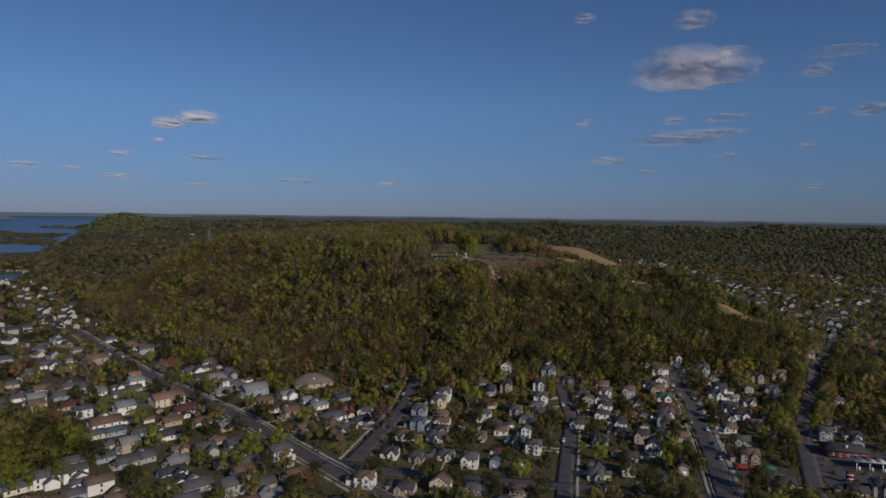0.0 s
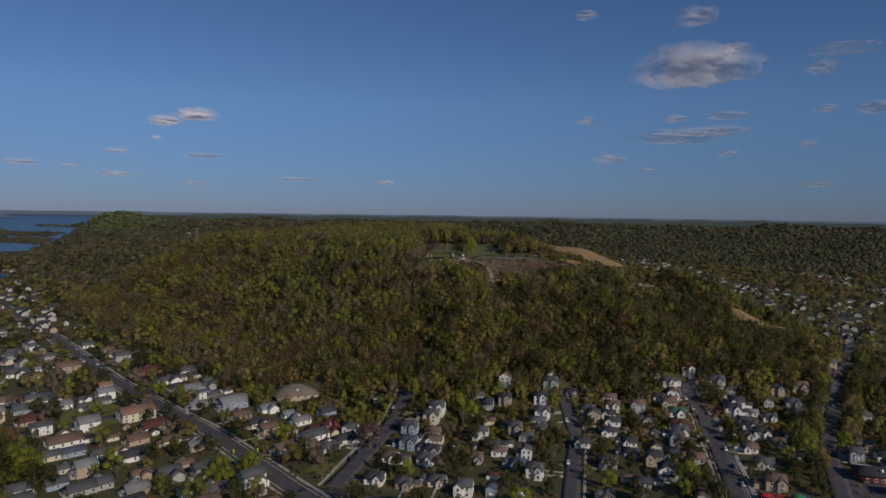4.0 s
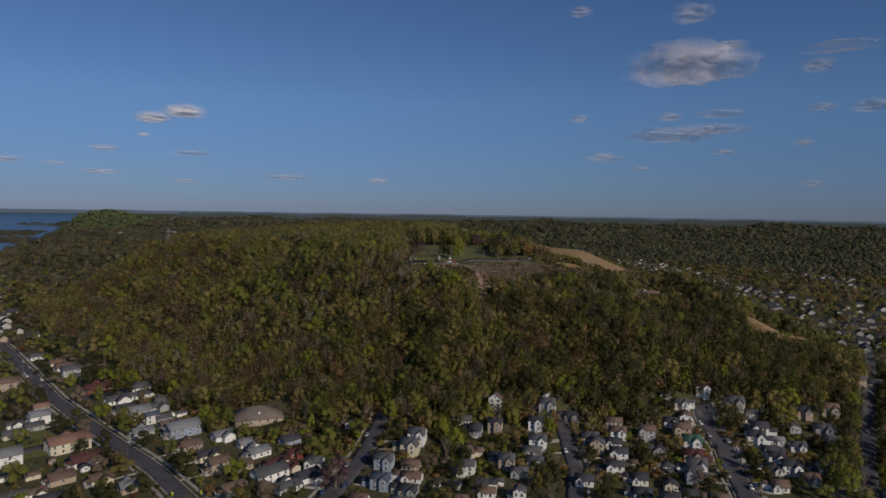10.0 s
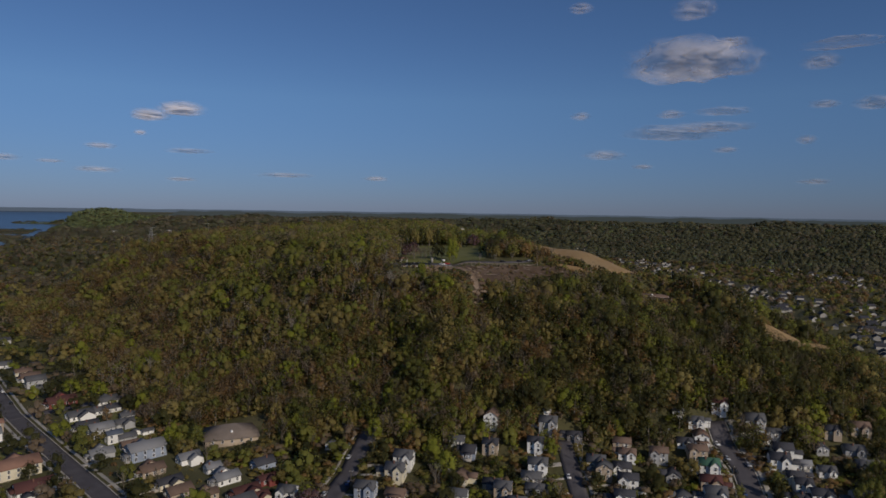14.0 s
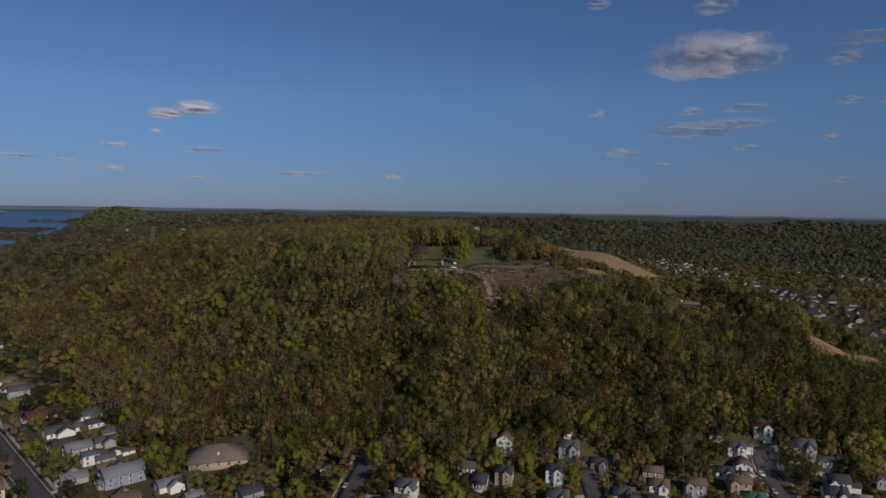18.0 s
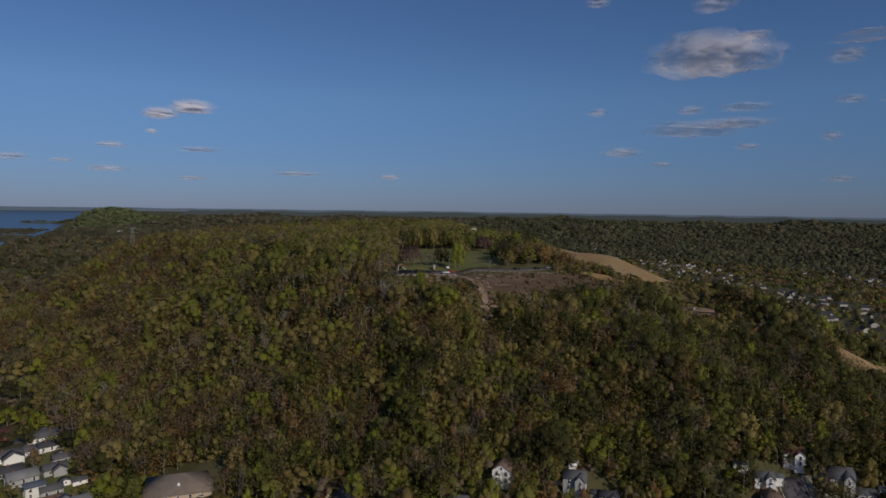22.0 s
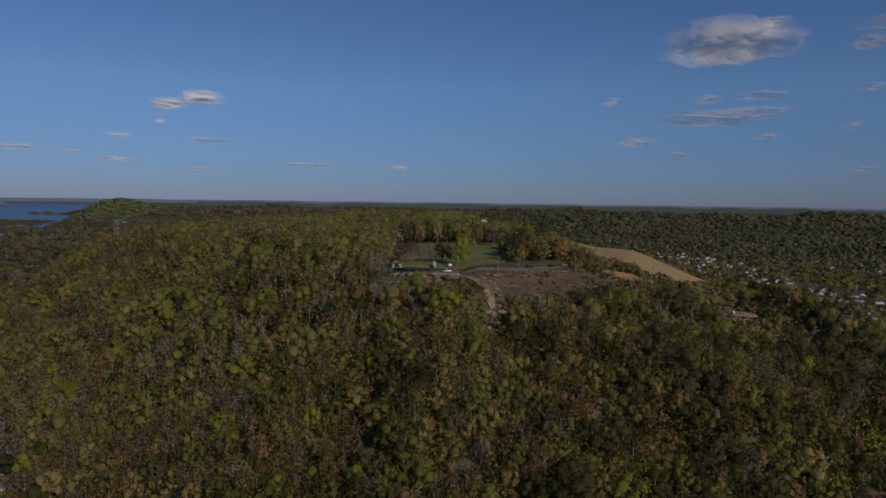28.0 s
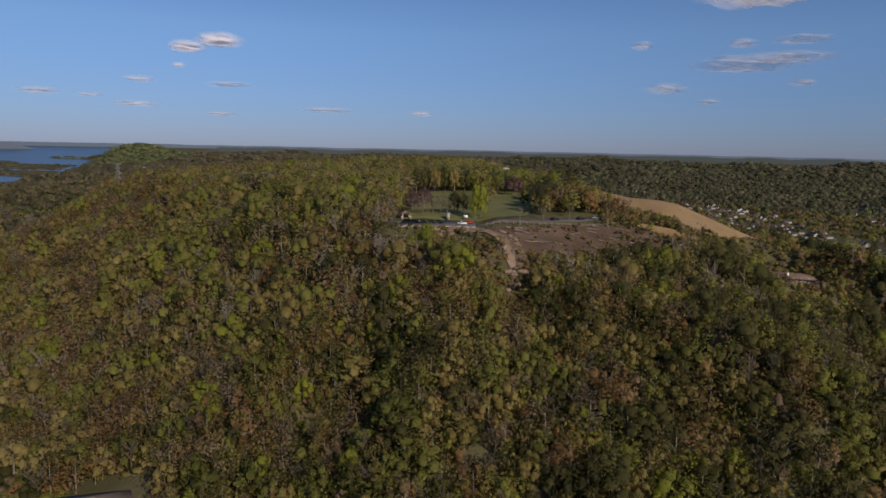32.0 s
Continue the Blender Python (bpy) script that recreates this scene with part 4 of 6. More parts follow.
house(-320.3, 631.7, -45, 8.7, 6.3, 1, "W", "g", "s")
house(-292.4, 611.2, -45, 8.3, 6.0, 1, "C", "b", "s")
house(-278.5, 597.6, -45, 8.0, 9.6, 1, "W", "b", "g")
house(-264.5, 580.7, -45, 7.7, 9.3, 2, "G", "g", "g")
house(-252.7, 566.8, -45, 5.0, 6.0, 1, "B", "g", "g")
house(-222.7, 538.9, -45, 12.8, 9.2, 1, "R", "r", "s")
house(-196.1, 512.1, -45, 10.8, 7.8, 1, "W", "g", "s")
house(-191.0, 519.1, -45, 6.5, 4.7, 1, "W", "g", "s")
house(-195.1, 541.4, -45, 7.9, 9.5, 1, "W", "g", "g")
house(-183.2, 527.3, -45, 8.8, 6.3, 1, "W", "d", "s")
house(-180.6, 533.2, -45, 3.6, 4.3, 1, "W", "g", "g")
house(-182.5, 494.1, -45, 8.8, 6.3, 1, "D", "d", "s")
house(-168.3, 482.2, -45, 9.4, 6.8, 2, "G", "l", "s")
house(-163.1, 498.3, -45, 7.7, 5.5, 1, "G", "g", "s")
house(-167.4, 510.5, -45, 4.7, 5.7, 1, "G", "g", "g")
house(-156.9, 473.4, -45, 5.0, 6.0, 2, "W", "B", "g")
house(-151.0, 475.7, -45, 6.8, 4.9, 1, "G", "g", "s")
house(-145.1, 487.3, -45, 4.4, 5.3, 1, "W", "g", "g")
house(-150.8, 485.9, -45, 3.6, 4.0, 1, "W", "g", "s")
house(-143.9, 464.0, -45, 5.6, 6.7, 1, "T", "b", "g")
house(-131.0, 453.4, -45, 13.5, 9.7, 2, "B", "l", "s")
house(-118.4, 431.5, -45, 8.5, 6.1, 1, "T", "b", "s")
house(-104.7, 418.1, -45, 8.5, 6.1, 1, "C", "d", "s")
house(-133.2, 473.2, -45, 3.6, 4.3, 1, "T", "g", "g")
house(-114.5, 462.3, -45, 3.6, 4.3, 1, "B", "g", "g")
house(-90.5, 435.1, -45, 4.7, 5.6, 1, "W", "l", "g")
house(-181.6, 428.8, -45, 15.0, 10.8, 2, "C", "t", "s")
house(-161.4, 410.6, -45, 11.9, 8.5, 1, "W", "r", "s")
house(-158.3, 401.4, -45, 5.0, 4.0, 1, "W", "d", "s")
house(-178.1, 409.7, -45, 3.6, 4.0, 1, "T", "b", "s")
house(-230.4, 486.9, -45, 6.4, 4.6, 2, "T", "t", "s")
house(-80.4, 423.5, -45, 8.9, 6.4, 1, "W", "l", "s")
house(-67.2, 408.9, -45, 9.2, 6.6, 1, "C", "r", "s")
house(-61.4, 423.1, -45, 6.6, 4.7, 1, "R", "r", "s")
house(-47.2, 404.4, -12, 6.5, 7.8, 2, "W", "g", "g")
house(-37.4, 459.7, -12, 4.2, 5.1, 1, "W", "g", "g")
house(2.0, 436.0, -12, 10.6, 12.7, 2, "W", "g", "g")
house(-1.3, 425.2, -12, 11.9, 13.0, 2, "C", "g", "g")
house(-13.5, 408.5, -12, 10.7, 7.7, 2, "B", "g", "s")
house(0.1, 407.3, -12, 9.1, 6.6, 1, "T", "b", "s")
house(-82.6, 405.1, -45, 6.4, 4.6, 1, "T", "b", "s")
house(-59.6, 403.3, -45, 6.2, 4.5, 1, "C", "r", "s")
house(16.5, 468.6, -12, 3.7, 4.5, 2, "W", "g", "g")
house(46.6, 462.7, -12, 7.4, 8.9, 2, "W", "b", "g")
house(75.7, 458.7, -12, 9.1, 11.0, 2, "G", "g", "g")
house(88.7, 454.9, -12, 6.5, 4.7, 1, "D", "d", "s")
house(67.5, 447.2, -12, 7.8, 5.6, 2, "W", "d", "s")
house(66.3, 430.9, -12, 8.1, 9.7, 2, "W", "g", "g")
house(62.4, 424.2, -12, 7.6, 9.1, 1, "D", "g", "g")
house(22.4, 434.3, -12, 6.1, 4.4, 1, "W", "g", "s")
house(112.0, 450.9, -12, 8.8, 6.3, 1, "T", "b", "s")
house(111.8, 441.1, -12, 6.8, 8.2, 1, "W", "b", "g")
house(106.2, 429.4, -12, 8.3, 6.0, 1, "W", "d", "s")
house(105.9, 418.2, -12, 8.9, 10.6, 2, "W", "d", "g")
house(99.8, 402.5, -12, 8.5, 6.1, 2, "W", "d", "s")
house(110.9, 413.7, -12, 3.6, 4.0, 1, "W", "d", "s")
house(76.4, 467.2, -12, 3.6, 4.0, 1, "W", "l", "s")
house(169.1, 469.7, -12, 8.1, 5.8, 2, "W", "r", "s")
house(146.3, 467.6, -12, 5.6, 4.0, 1, "W", "g", "s")
house(153.8, 462.5, -12, 5.5, 6.6, 1, "W", "g", "g")
house(144.2, 451.5, -12, 7.3, 5.3, 1, "W", "d", "s")
house(153.1, 452.8, -12, 6.9, 8.3, 2, "W", "b", "g")
house(147.0, 442.0, -12, 11.9, 13.0, 2, "T", "b", "g")
house(148.2, 430.7, -12, 8.4, 10.1, 2, "W", "N", "g")
house(144.1, 418.4, -12, 9.9, 11.9, 2, "T", "r", "g")
house(141.0, 405.7, -12, 10.5, 12.6, 2, "W", "g", "g")
house(135.2, 458.8, -12, 5.9, 4.3, 1, "W", "g", "s")
house(186.4, 464.8, -12, 7.3, 8.7, 1, "W", "g", "g")
house(183.8, 460.8, -12, 9.8, 11.7, 2, "G", "g", "g")
house(191.8, 457.2, -12, 7.3, 5.2, 1, "G", "g", "s")
house(186.7, 451.4, -12, 7.1, 8.5, 1, "W", "d", "g")
house(189.3, 441.7, -12, 10.0, 12.0, 2, "W", "d", "g")
house(183.0, 432.7, -12, 8.3, 9.9, 2, "W", "d", "g")
house(186.0, 423.8, -12, 6.3, 7.5, 1, "W", "d", "g")
house(194.9, 433.0, -12, 7.0, 5.0, 1, "W", "l", "s")
house(203.4, 428.0, -12, 7.5, 5.4, 1, "W", "g", "s")
house(185.4, 415.9, -12, 6.2, 7.4, 2, "W", "d", "g")
house(187.9, 405.6, -12, 8.3, 10.0, 2, "W", "d", "g")
house(180.0, 406.4, -12, 7.4, 5.3, 1, "W", "d", "s")
house(201.5, 459.0, -12, 5.3, 4.0, 1, "W", "l", "s")
house(236.1, 455.7, -12, 10.3, 12.3, 2, "T", "b", "g")
house(225.4, 442.7, -12, 10.5, 7.5, 1, "G", "g", "s")
house(286.0, 506.7, -12, 6.3, 4.5, 1, "T", "g", "s")
house(-182.6, 297.4, -45, 8.6, 6.2, 2, "W", "g", "s")
house(-173.8, 305.2, -45, 6.9, 8.3, 2, "W", "g", "g")
house(-166.2, 297.0, -45, 6.1, 4.4, 1, "W", "g", "s")
house(-191.6, 290.7, -45, 7.3, 8.8, 1, "C", "g", "g")
house(-213.4, 316.4, -45, 4.5, 4.0, 1, "W", "g", "s")
house(-278.4, 452.7, -45, 7.7, 9.2, 1, "W", "b", "g")
house(-258.3, 396.3, -45, 4.7, 5.6, 1, "C", "g", "g")
house(-317.2, 525.4, -45, 9.7, 11.6, 1, "W", "g", "g")
house(-302.3, 519.6, -45, 7.8, 5.6, 1, "W", "d", "s")
house(-287.1, 540.1, -45, 13.2, 9.5, 2, "T", "b", "s")
house(-229.8, 460.5, -45, 6.3, 4.5, 1, "W", "g", "s")
house(-217.3, 458.3, -45, 7.4, 5.3, 1, "G", "g", "s")
house(-220.8, 444.5, -45, 7.2, 5.2, 1, "C", "g", "s")
house(-238.6, 446.5, -45, 10.3, 7.4, 1, "W", "l", "s")
house(-237.8, 416.7, -45, 9.8, 7.0, 1, "T", "r", "s")
house(-221.5, 399.3, -45, 6.7, 8.0, 2, "W", "g", "g")
house(-199.2, 383.5, -45, 13.3, 9.6, 1, "W", "b", "s")
house(-193.8, 360.9, -45, 6.0, 7.2, 1, "C", "g", "g")
house(-185.8, 368.1, -45, 8.5, 6.1, 1, "B", "B", "s")
house(-176.9, 346.0, -45, 4.8, 5.8, 1, "C", "g", "g")
house(-169.9, 366.8, -45, 7.4, 5.3, 1, "W", "g", "s")
house(-176.9, 390.9, -45, 5.3, 4.0, 1, "C", "b", "s")
house(-188.6, 388.7, -45, 5.3, 4.0, 1, "W", "g", "s")
house(-162.8, 371.4, -45, 5.4, 4.0, 1, "W", "b", "s")
house(-156.9, 323.4, -45, 7.5, 9.0, 1, "G", "g", "g")
house(-152.0, 329.1, -45, 7.0, 8.4, 1, "G", "g", "g")
house(-129.4, 310.6, -45, 9.6, 6.9, 1, "W", "d", "s")
house(-124.5, 298.6, -45, 8.8, 6.3, 1, "W", "d", "s")
house(-112.1, 295.2, -45, 10.5, 7.6, 1, "G", "g", "s")
house(-108.5, 323.0, -45, 6.7, 4.8, 1, "W", "d", "s")
house(-83.7, 335.7, -45, 8.8, 6.4, 2, "W", "g", "s")
house(-138.1, 340.8, -45, 6.6, 4.7, 1, "T", "b", "s")
house(-122.7, 353.4, -45, 6.7, 4.8, 1, "T", "b", "s")
house(-76.6, 325.1, -45, 4.0, 4.0, 1, "G", "g", "s")
house(-308.1, 540.7, -45, 6.5, 4.6, 1, "W", "l", "s")
house(-26.5, 339.9, -12, 7.7, 9.3, 1, "W", "d", "g")
house(-12.2, 334.5, -12, 7.6, 5.5, 1, "T", "g", "s")
house(3.1, 337.5, -12, 6.8, 8.1, 1, "C", "g", "g")
house(15.1, 327.5, -12, 6.8, 8.2, 2, "W", "g", "g")
house(27.6, 327.2, -12, 4.6, 5.6, 2, "B", "B", "g")
house(41.8, 328.7, -12, 4.0, 4.8, 1, "G", "g", "g")
house(0.5, 298.0, -12, 9.3, 11.1, 2, "C", "b", "g")
house(-15.8, 295.9, -12, 9.6, 6.9, 1, "T", "d", "s")
house(-35.0, 301.9, -12, 7.8, 9.4, 2, "W", "b", "g")
house(15.3, 296.5, -12, 6.5, 7.8, 1, "G", "g", "g")
house(36.1, 295.4, -12, 8.1, 5.8, 1, "T", "b", "s")
house(-21.2, 367.1, -12, 6.7, 8.0, 1, "W", "b", "g")
house(-14.2, 362.9, -12, 6.3, 4.5, 1, "W", "g", "s")
house(29.7, 345.9, -12, 5.6, 4.0, 1, "W", "r", "s")
house(44.1, 359.6, -12, 8.4, 6.1, 1, "B", "B", "s")
house(49.5, 373.4, -12, 5.2, 6.3, 2, "W", "g", "g")
house(42.0, 390.8, -12, 4.4, 4.0, 1, "W", "g", "s")
house(52.8, 400.2, -12, 8.0, 5.7, 1, "G", "g", "s")
house(35.4, 377.8, -12, 7.5, 5.4, 1, "W", "b", "s")
house(21.0, 386.2, -12, 5.1, 4.0, 1, "W", "l", "s")
house(93.5, 320.6, -12, 6.0, 7.2, 2, "W", "d", "g")
house(120.8, 320.9, -12, 4.7, 5.6, 2, "G", "b", "g")
house(121.5, 332.2, -12, 3.8, 4.6, 2, "W", "b", "g")
house(161.8, 338.3, -12, 9.1, 6.6, 2, "T", "b", "s")
house(170.3, 366.1, -12, 9.4, 11.3, 1, "G", "g", "g")
house(94.5, 345.6, -12, 5.7, 4.1, 1, "W", "b", "s")
house(89.5, 363.2, -12, 10.4, 7.5, 1, "G", "g", "s")
house(108.1, 341.6, -12, 3.9, 4.0, 1, "W", "g", "s")
house(302.7, 483.6, -12, 8.3, 6.0, 2, "W", "b", "s")
house(301.2, 514.2, -12, 15.0, 10.8, 1, "T", "g", "s")
house(267.8, 439.1, -12, 7.5, 5.4, 1, "G", "g", "s")
house(82.5, 391.9, -12, 8.5, 6.1, 1, "W", "d", "s")
house(79.7, 299.5, -12, 5.7, 4.1, 1, "W", "l", "s")
house(172.8, 387.4, -12, 6.0, 7.2, 1, "W", "b", "g")
house(124.0, 351.6, -12, 4.0, 4.8, 1, "W", "g", "g")
house(-13, 386, -12, 9.5, 8.5, 2, "B", "B", "s")
house(1, 393, -12, 10, 7, 1, "W", "b", "s")
house(0, 379, -12, 8, 7, 1, "G", "d", "s")
house(-3, 365, -12, 8.5, 7, 1, "W", "g", "s")
house(12, 386, -12, 4, 4.6, 1, "W", "g", "g")
house(-66, 391, -45, 7.5, 12.5, 2, "W", "g", "g")
house(-55, 381, -45, 5, 9, 1, "W", "g", "g")
house(22, 368, -12, 8, 7, 1, "G", "b", "s")

# ---- the hall with the wide hipped roof ----
def hall(x, y, turn, w, d, h, rise, wall, roof, label, doors):
    ob = tagged(new("hall"), label, "building")
    ob.matrix_basis = pose(x, y, ground_z(x, y) + 0.1, 0, 0, turn)
    part("wall", box("wall", -w / 2, w / 2, -d / 2, d / 2, -3, h, WALLS[wall]), ob)
    part("roof", hip_roof(w, d, h, rise, ROOFS[roof], 0.9), ob, f"{ROOF_WORD[roof]} hipped shingle roof")
    part("roof_vent", box("roof_vent", -0.5, 0.5, -d * 0.3 - 0.5, -d * 0.3 + 0.5, h + rise * 0.3, h + rise * 0.3 + 1.6, M_TRIM), ob, "white roof vent")
    windows(ob, w * 0.9, d / 2, 1.0, doors, "front")
    windows(ob, d * 0.9, w / 2, 1.0, doors, "right")
    SPOTS.append((x, y, max(w, d) * 0.72))
    return ob


hall(-95, 478, 20, 27, 22, 3.2, 4.8, "T", "k", "long tan hall with a broad grey-brown hipped roof", 5)
hall(178, 612, -14, 23, 10, 2.3, 1.8, "D", "b", "low brown ranch house alone in a clearing on the hill", 6)
hall(219, 351, -12, 20, 13, 4.0, 2.6, "R", "d", "brick corner shop with a dark hipped roof", 5)
hall(300, 560, -35, 20, 9, 4.0, 1.6, "T", "g", "tan flat-fronted building beside the valley road", 5)

# ---- cars ----
def car(name, paint_mat, colour):
    ob = tagged(new(name), f"{colour} parked car on the asphalt", "car", group="parked cars")
    def shell(rows):
        v, q = [], []
        for (x0, x1, wy, z) in rows:
            v += [(x0, -wy, z), (x1, -wy, z), (x1, wy, z), (x0, wy, z)]
        for k in range(len(rows) - 1):
            a = 4 * k
            q += [(a + i, a + (i + 1) % 4, a + 4 + (i + 1) % 4, a + 4 + i) for i in range(4)]
        q += [(3, 2, 1, 0), tuple(4 * len(rows) - 4 + i for i in range(4))]
        return v, q
    part("body", mesh_of("body", *shell([(-2.2, 2.2, 0.85, 0.3), (-2.3, 2.3, 0.92, 0.6), (-2.2, 2.2, 0.88, 0.95)]), paint_mat), ob)
    part("cabin", mesh_of("cabin", *shell([(-1.7, 1.1, 0.84, 0.95), (-1.25, 0.45, 0.70, 1.42)]), M_PANE), ob, "dark glazed cabin")
    part("roof_panel", mesh_of("roof_panel", *shell([(-1.25, 0.45, 0.71, 1.42), (-1.15, 0.35, 0.64, 1.5)]), paint_mat), ob)
    for sx in (-1.4, 1.4):
        for sy in (-0.82, 0.82):
            a, f = prism((0, -0.11, 0), (0, 0.11, 0), 0.33, 0.33, 10)
            part("wheel", mesh_of("wheel", a, f, M_TYRE), ob, "", pose(sx, sy, 0.33))
    return ob


M_TYRE = material("tyre_rubber", [(0.015, 0.015, 0.015), (0.03, 0.03, 0.03)], 1, 6)
PAINTS = [(material(f"car_paint_{n}", [c, c], 0.5, 2, rough=0.3, bump=0, spec=0.5), n) for n, c in
          (("black", (0.015, 0.015, 0.018)), ("white", (0.7, 0.7, 0.7)), ("silver", (0.35, 0.36, 0.38)), ("red", (0.32, 0.02, 0.02)), ("blue", (0.03, 0.06, 0.16)))]
CARS = [car("car", m, n) for m, n in PAINTS]
USED = set()


def park_car(kind, x, y, turn, lift=0.28, z=None):
    m = pose(x, y, (ground_z(x, y) if z is None else z) + lift, 0, 0, turn)
    if kind not in USED:
        USED.add(kind)
        CARS[kind].matrix_basis = m
    else:
        copy_thing(CARS[kind], m)


# along the kerbs
def along(line, s, d):
    p = np.array(line, float)
    q = np.concatenate([[0], np.cumsum(np.hypot(*np.diff(p, axis=0).T))])
    x, y = np.interp(s, q, p[:, 0]), np.interp(s, q, p[:, 1])
    i = min(max(int(np.searchsorted(q, s)) - 1, 0), len(p) - 2)
    t = (p[i + 1] - p[i]) / np.hypot(*(p[i + 1] - p[i]))
    return x + t[1] * d, y - t[0] * d, math.degrees(math.atan2(t[1], t[0]))


pick_car = random.Random(4)
for k, d, gaps in ((2, 3.9, (12, 24, 35, 52, 64, 80, 93, 110, 131, 150)), (2, -3.9, (30, 58, 75, 101, 124)), (0, 3.3, (330, 352, 391, 402, 433)), (0, -3.3, (345, 372, 418, 452)),
                   (1, 3.6, (25, 60, 92, 104)), (1, -3.6, (48, 83)), (3, 2.6, (30, 66, 90)), (4, 3.2, (70, 110, 160))):
    for s in gaps:
        x, y, a = along(STREETS[k], s, d)
        park_car(pick_car.choice((0, 0, 0, 1, 2, 4, 4, 2)), x, y, a)

# ---- the overlook on the hill ----
M_LOG = material("felled_grey_logs", [(0.14, 0.10, 0.08), (0.22, 0.18, 0.15), (0.30, 0.26, 0.22)], 0.6, 4)

def overlook():
    z = LOT_Z
    lot = tagged(new("overlook_terrace", box("overlook_terrace", -9, 27, 587.5, 612.5, z - 3, z, M_ASPHALT)), "grey asphalt car park at the cliff edge", "car park", kind="structure")
    for k in range(12):
        x = -9 + 3 * k
        w = tagged(new("kerb", box("kerb", x + 0.03, x + 2.97, 587.0, 587.5, z - 3, z + 0.25, M_CONCRETE)), "pale low retaining kerb of the car park", "kerb", kind="structure")
    for k, x in enumerate((-0.4, 3.2, 7.0, 10.8)):
        park_car(0, x, 599.5 + k * 0.1, 86 + 2 * k, 0.0, z)
    park_car(1, 20.5, 597, 8, 0.0, z)
    park_car(3, 23.5, 601, 14, 0.0, z)
    # stone pillar, notice board, picnic shelter
    p = tagged(new("pillar"), "pale stone pillar at the overlook", "pillar")
    p.matrix_basis = pose(12.8, 615, z)
    part("shaft", box("shaft", -0.8, 0.8, -0.8, 0.8, 0, 3.2, M_CONCRETE), p)
    part("cap", box("cap", -1.0, 1.0, -1.0, 1.0, 3.2, 3.6, M_CONCRETE), p)
    b = tagged(new("notice_board"), "white notice board on two posts", "sign")
    b.matrix_basis = pose(21.5, 615, z)
    part("board", box("board", -1.0, 1.0, -0.1, 0.1, 1.3, 2.6, M_TRIM), b)
    for sx in (-1, 1):
        part("post", box("post", sx - 0.08, sx + 0.08, -0.08, 0.08, 0, 3.0, M_BARK), b)
    s = tagged(new("picnic_shelter"), "small open shelter with a pale roof beside the car park", "shelter")
    s.matrix_basis = pose(-9, 617, z, 0, 0, 20)
    part("roof", gable_roof(4.6, 7, 2.6, 1.0, ROOFS["t"]), s)
    for sx in (-2.1, 2.1):
        for sy in (-3.2, 0, 3.2):
            part("post", box("post", sx - 0.12, sx + 0.12, sy - 0.12, sy + 0.12, -0.5, 2.7, M_TRIM), s)
    # rail along the drive
    for i in range(22):
        x = 32 + i * 3.2
        y = 595 + i * 1.5
        g = ground_z(x, y) + 0.3
        f = tagged(new("rail_fence"), "weathered rail fence panel along the cliff-top drive", "fence", group="fence panels along the drive")
        f.matrix_basis = pose(x, y, g, 0, 0, math.degrees(math.atan2(1.6, 3.4)))
        part("post", box("post", -0.12, 0.12, -0.12, 0.12, -1, 1.3, M_LOG), f)
        for h in (0.5, 1.0):
            part("rail", box("rail", 0.14, 3.6, -0.06, 0.06, h, h + 0.16, M_LOG), f)
    strip("road", [(27, 599), (60, 616), (92, 634), (96, 660), (88, 720), (70, 780)], 3.2, M_ASPHALT, 0.3, "narrow park drive over the hilltop", "road")
    strip("road", [(-9, 602), (-45, 620), (-60, 660)], 4, M_ASPHALT, 0.3, "narrow park drive over the hilltop", "road")


overlook()
for x, y, k, a in ((66, 619, 0, 25), (80, 627, 0, 25), (88, 631, 2, 26)):
    park_car(k, x, y, a, 0.32)

# ---- limestone outcrops below the overlook ----
def boulder(seed, mat):
    r = np.random.default_rng(seed)
    bm = bmesh.new()
    bmesh.ops.create_icosphere(bm, subdivisions=2, radius=1)
    for v in bm.verts:
        v.co *= 1 + 0.28 * noise.noise(v.co * 1.7 + Vector((seed * 3.1, 0, 0))) + r.uniform(-0.06, 0.06)
    me = bpy.data.meshes.new("rock")
    bm.to_mesh(me); bm.free()
    me.materials.append(mat)
    return me


ROCKS = [boulder(s, M_ROCK) for s in range(6)]
rr = random.Random(12)
for cx, cy, sx, sy, n in ((18, 583, 10, 6, 18), (42, 572, 5, 14, 20), (44, 548, 3, 9, 10)):
    for k in range(n):
        x, y = cx + rr.uniform(-1, 1) * sx, cy + rr.uniform(-1, 1) * sy
        s = rr.uniform(0.6, 1.9)
        ob = tagged(new("rock", ROCKS[k % 6]), "weathered tan limestone outcrop on the cliff face", "rock", group="outcrops below the overlook")
        ob.matrix_basis = pose(x, y, ground_z(x, y) + 0.1, rr.uniform(-20, 20), rr.uniform(-20, 20), rr.uniform(0, 360)) @ Matrix.Diagonal((s * rr.uniform(1.2, 2.0), s, s * rr.uniform(0.45, 0.8), 1))
LOG = mesh_of("log", *prism((-1, 0, 0), (1, 0, 0), 0.07, 0.05, 6), M_LOG)
for k in range(70):
    x, y = rr.uniform(40, 125), rr.uniform(575, 632)
    if inside(np.array(x), np.array(y), SCRUB):
        s = rr.uniform(1.5, 4.5)
        ob = tagged(new("log", LOG), "grey felled log lying on the bare slope", "log", group="felled logs on the slope")
        ob.matrix_basis = pose(x, y, ground_z(x, y) + 0.75, 0, rr.uniform(-15, 15), rr.uniform(-40, 40)) @ Matrix.Diagonal((s, s * 0.9, s * 0.9, 1))

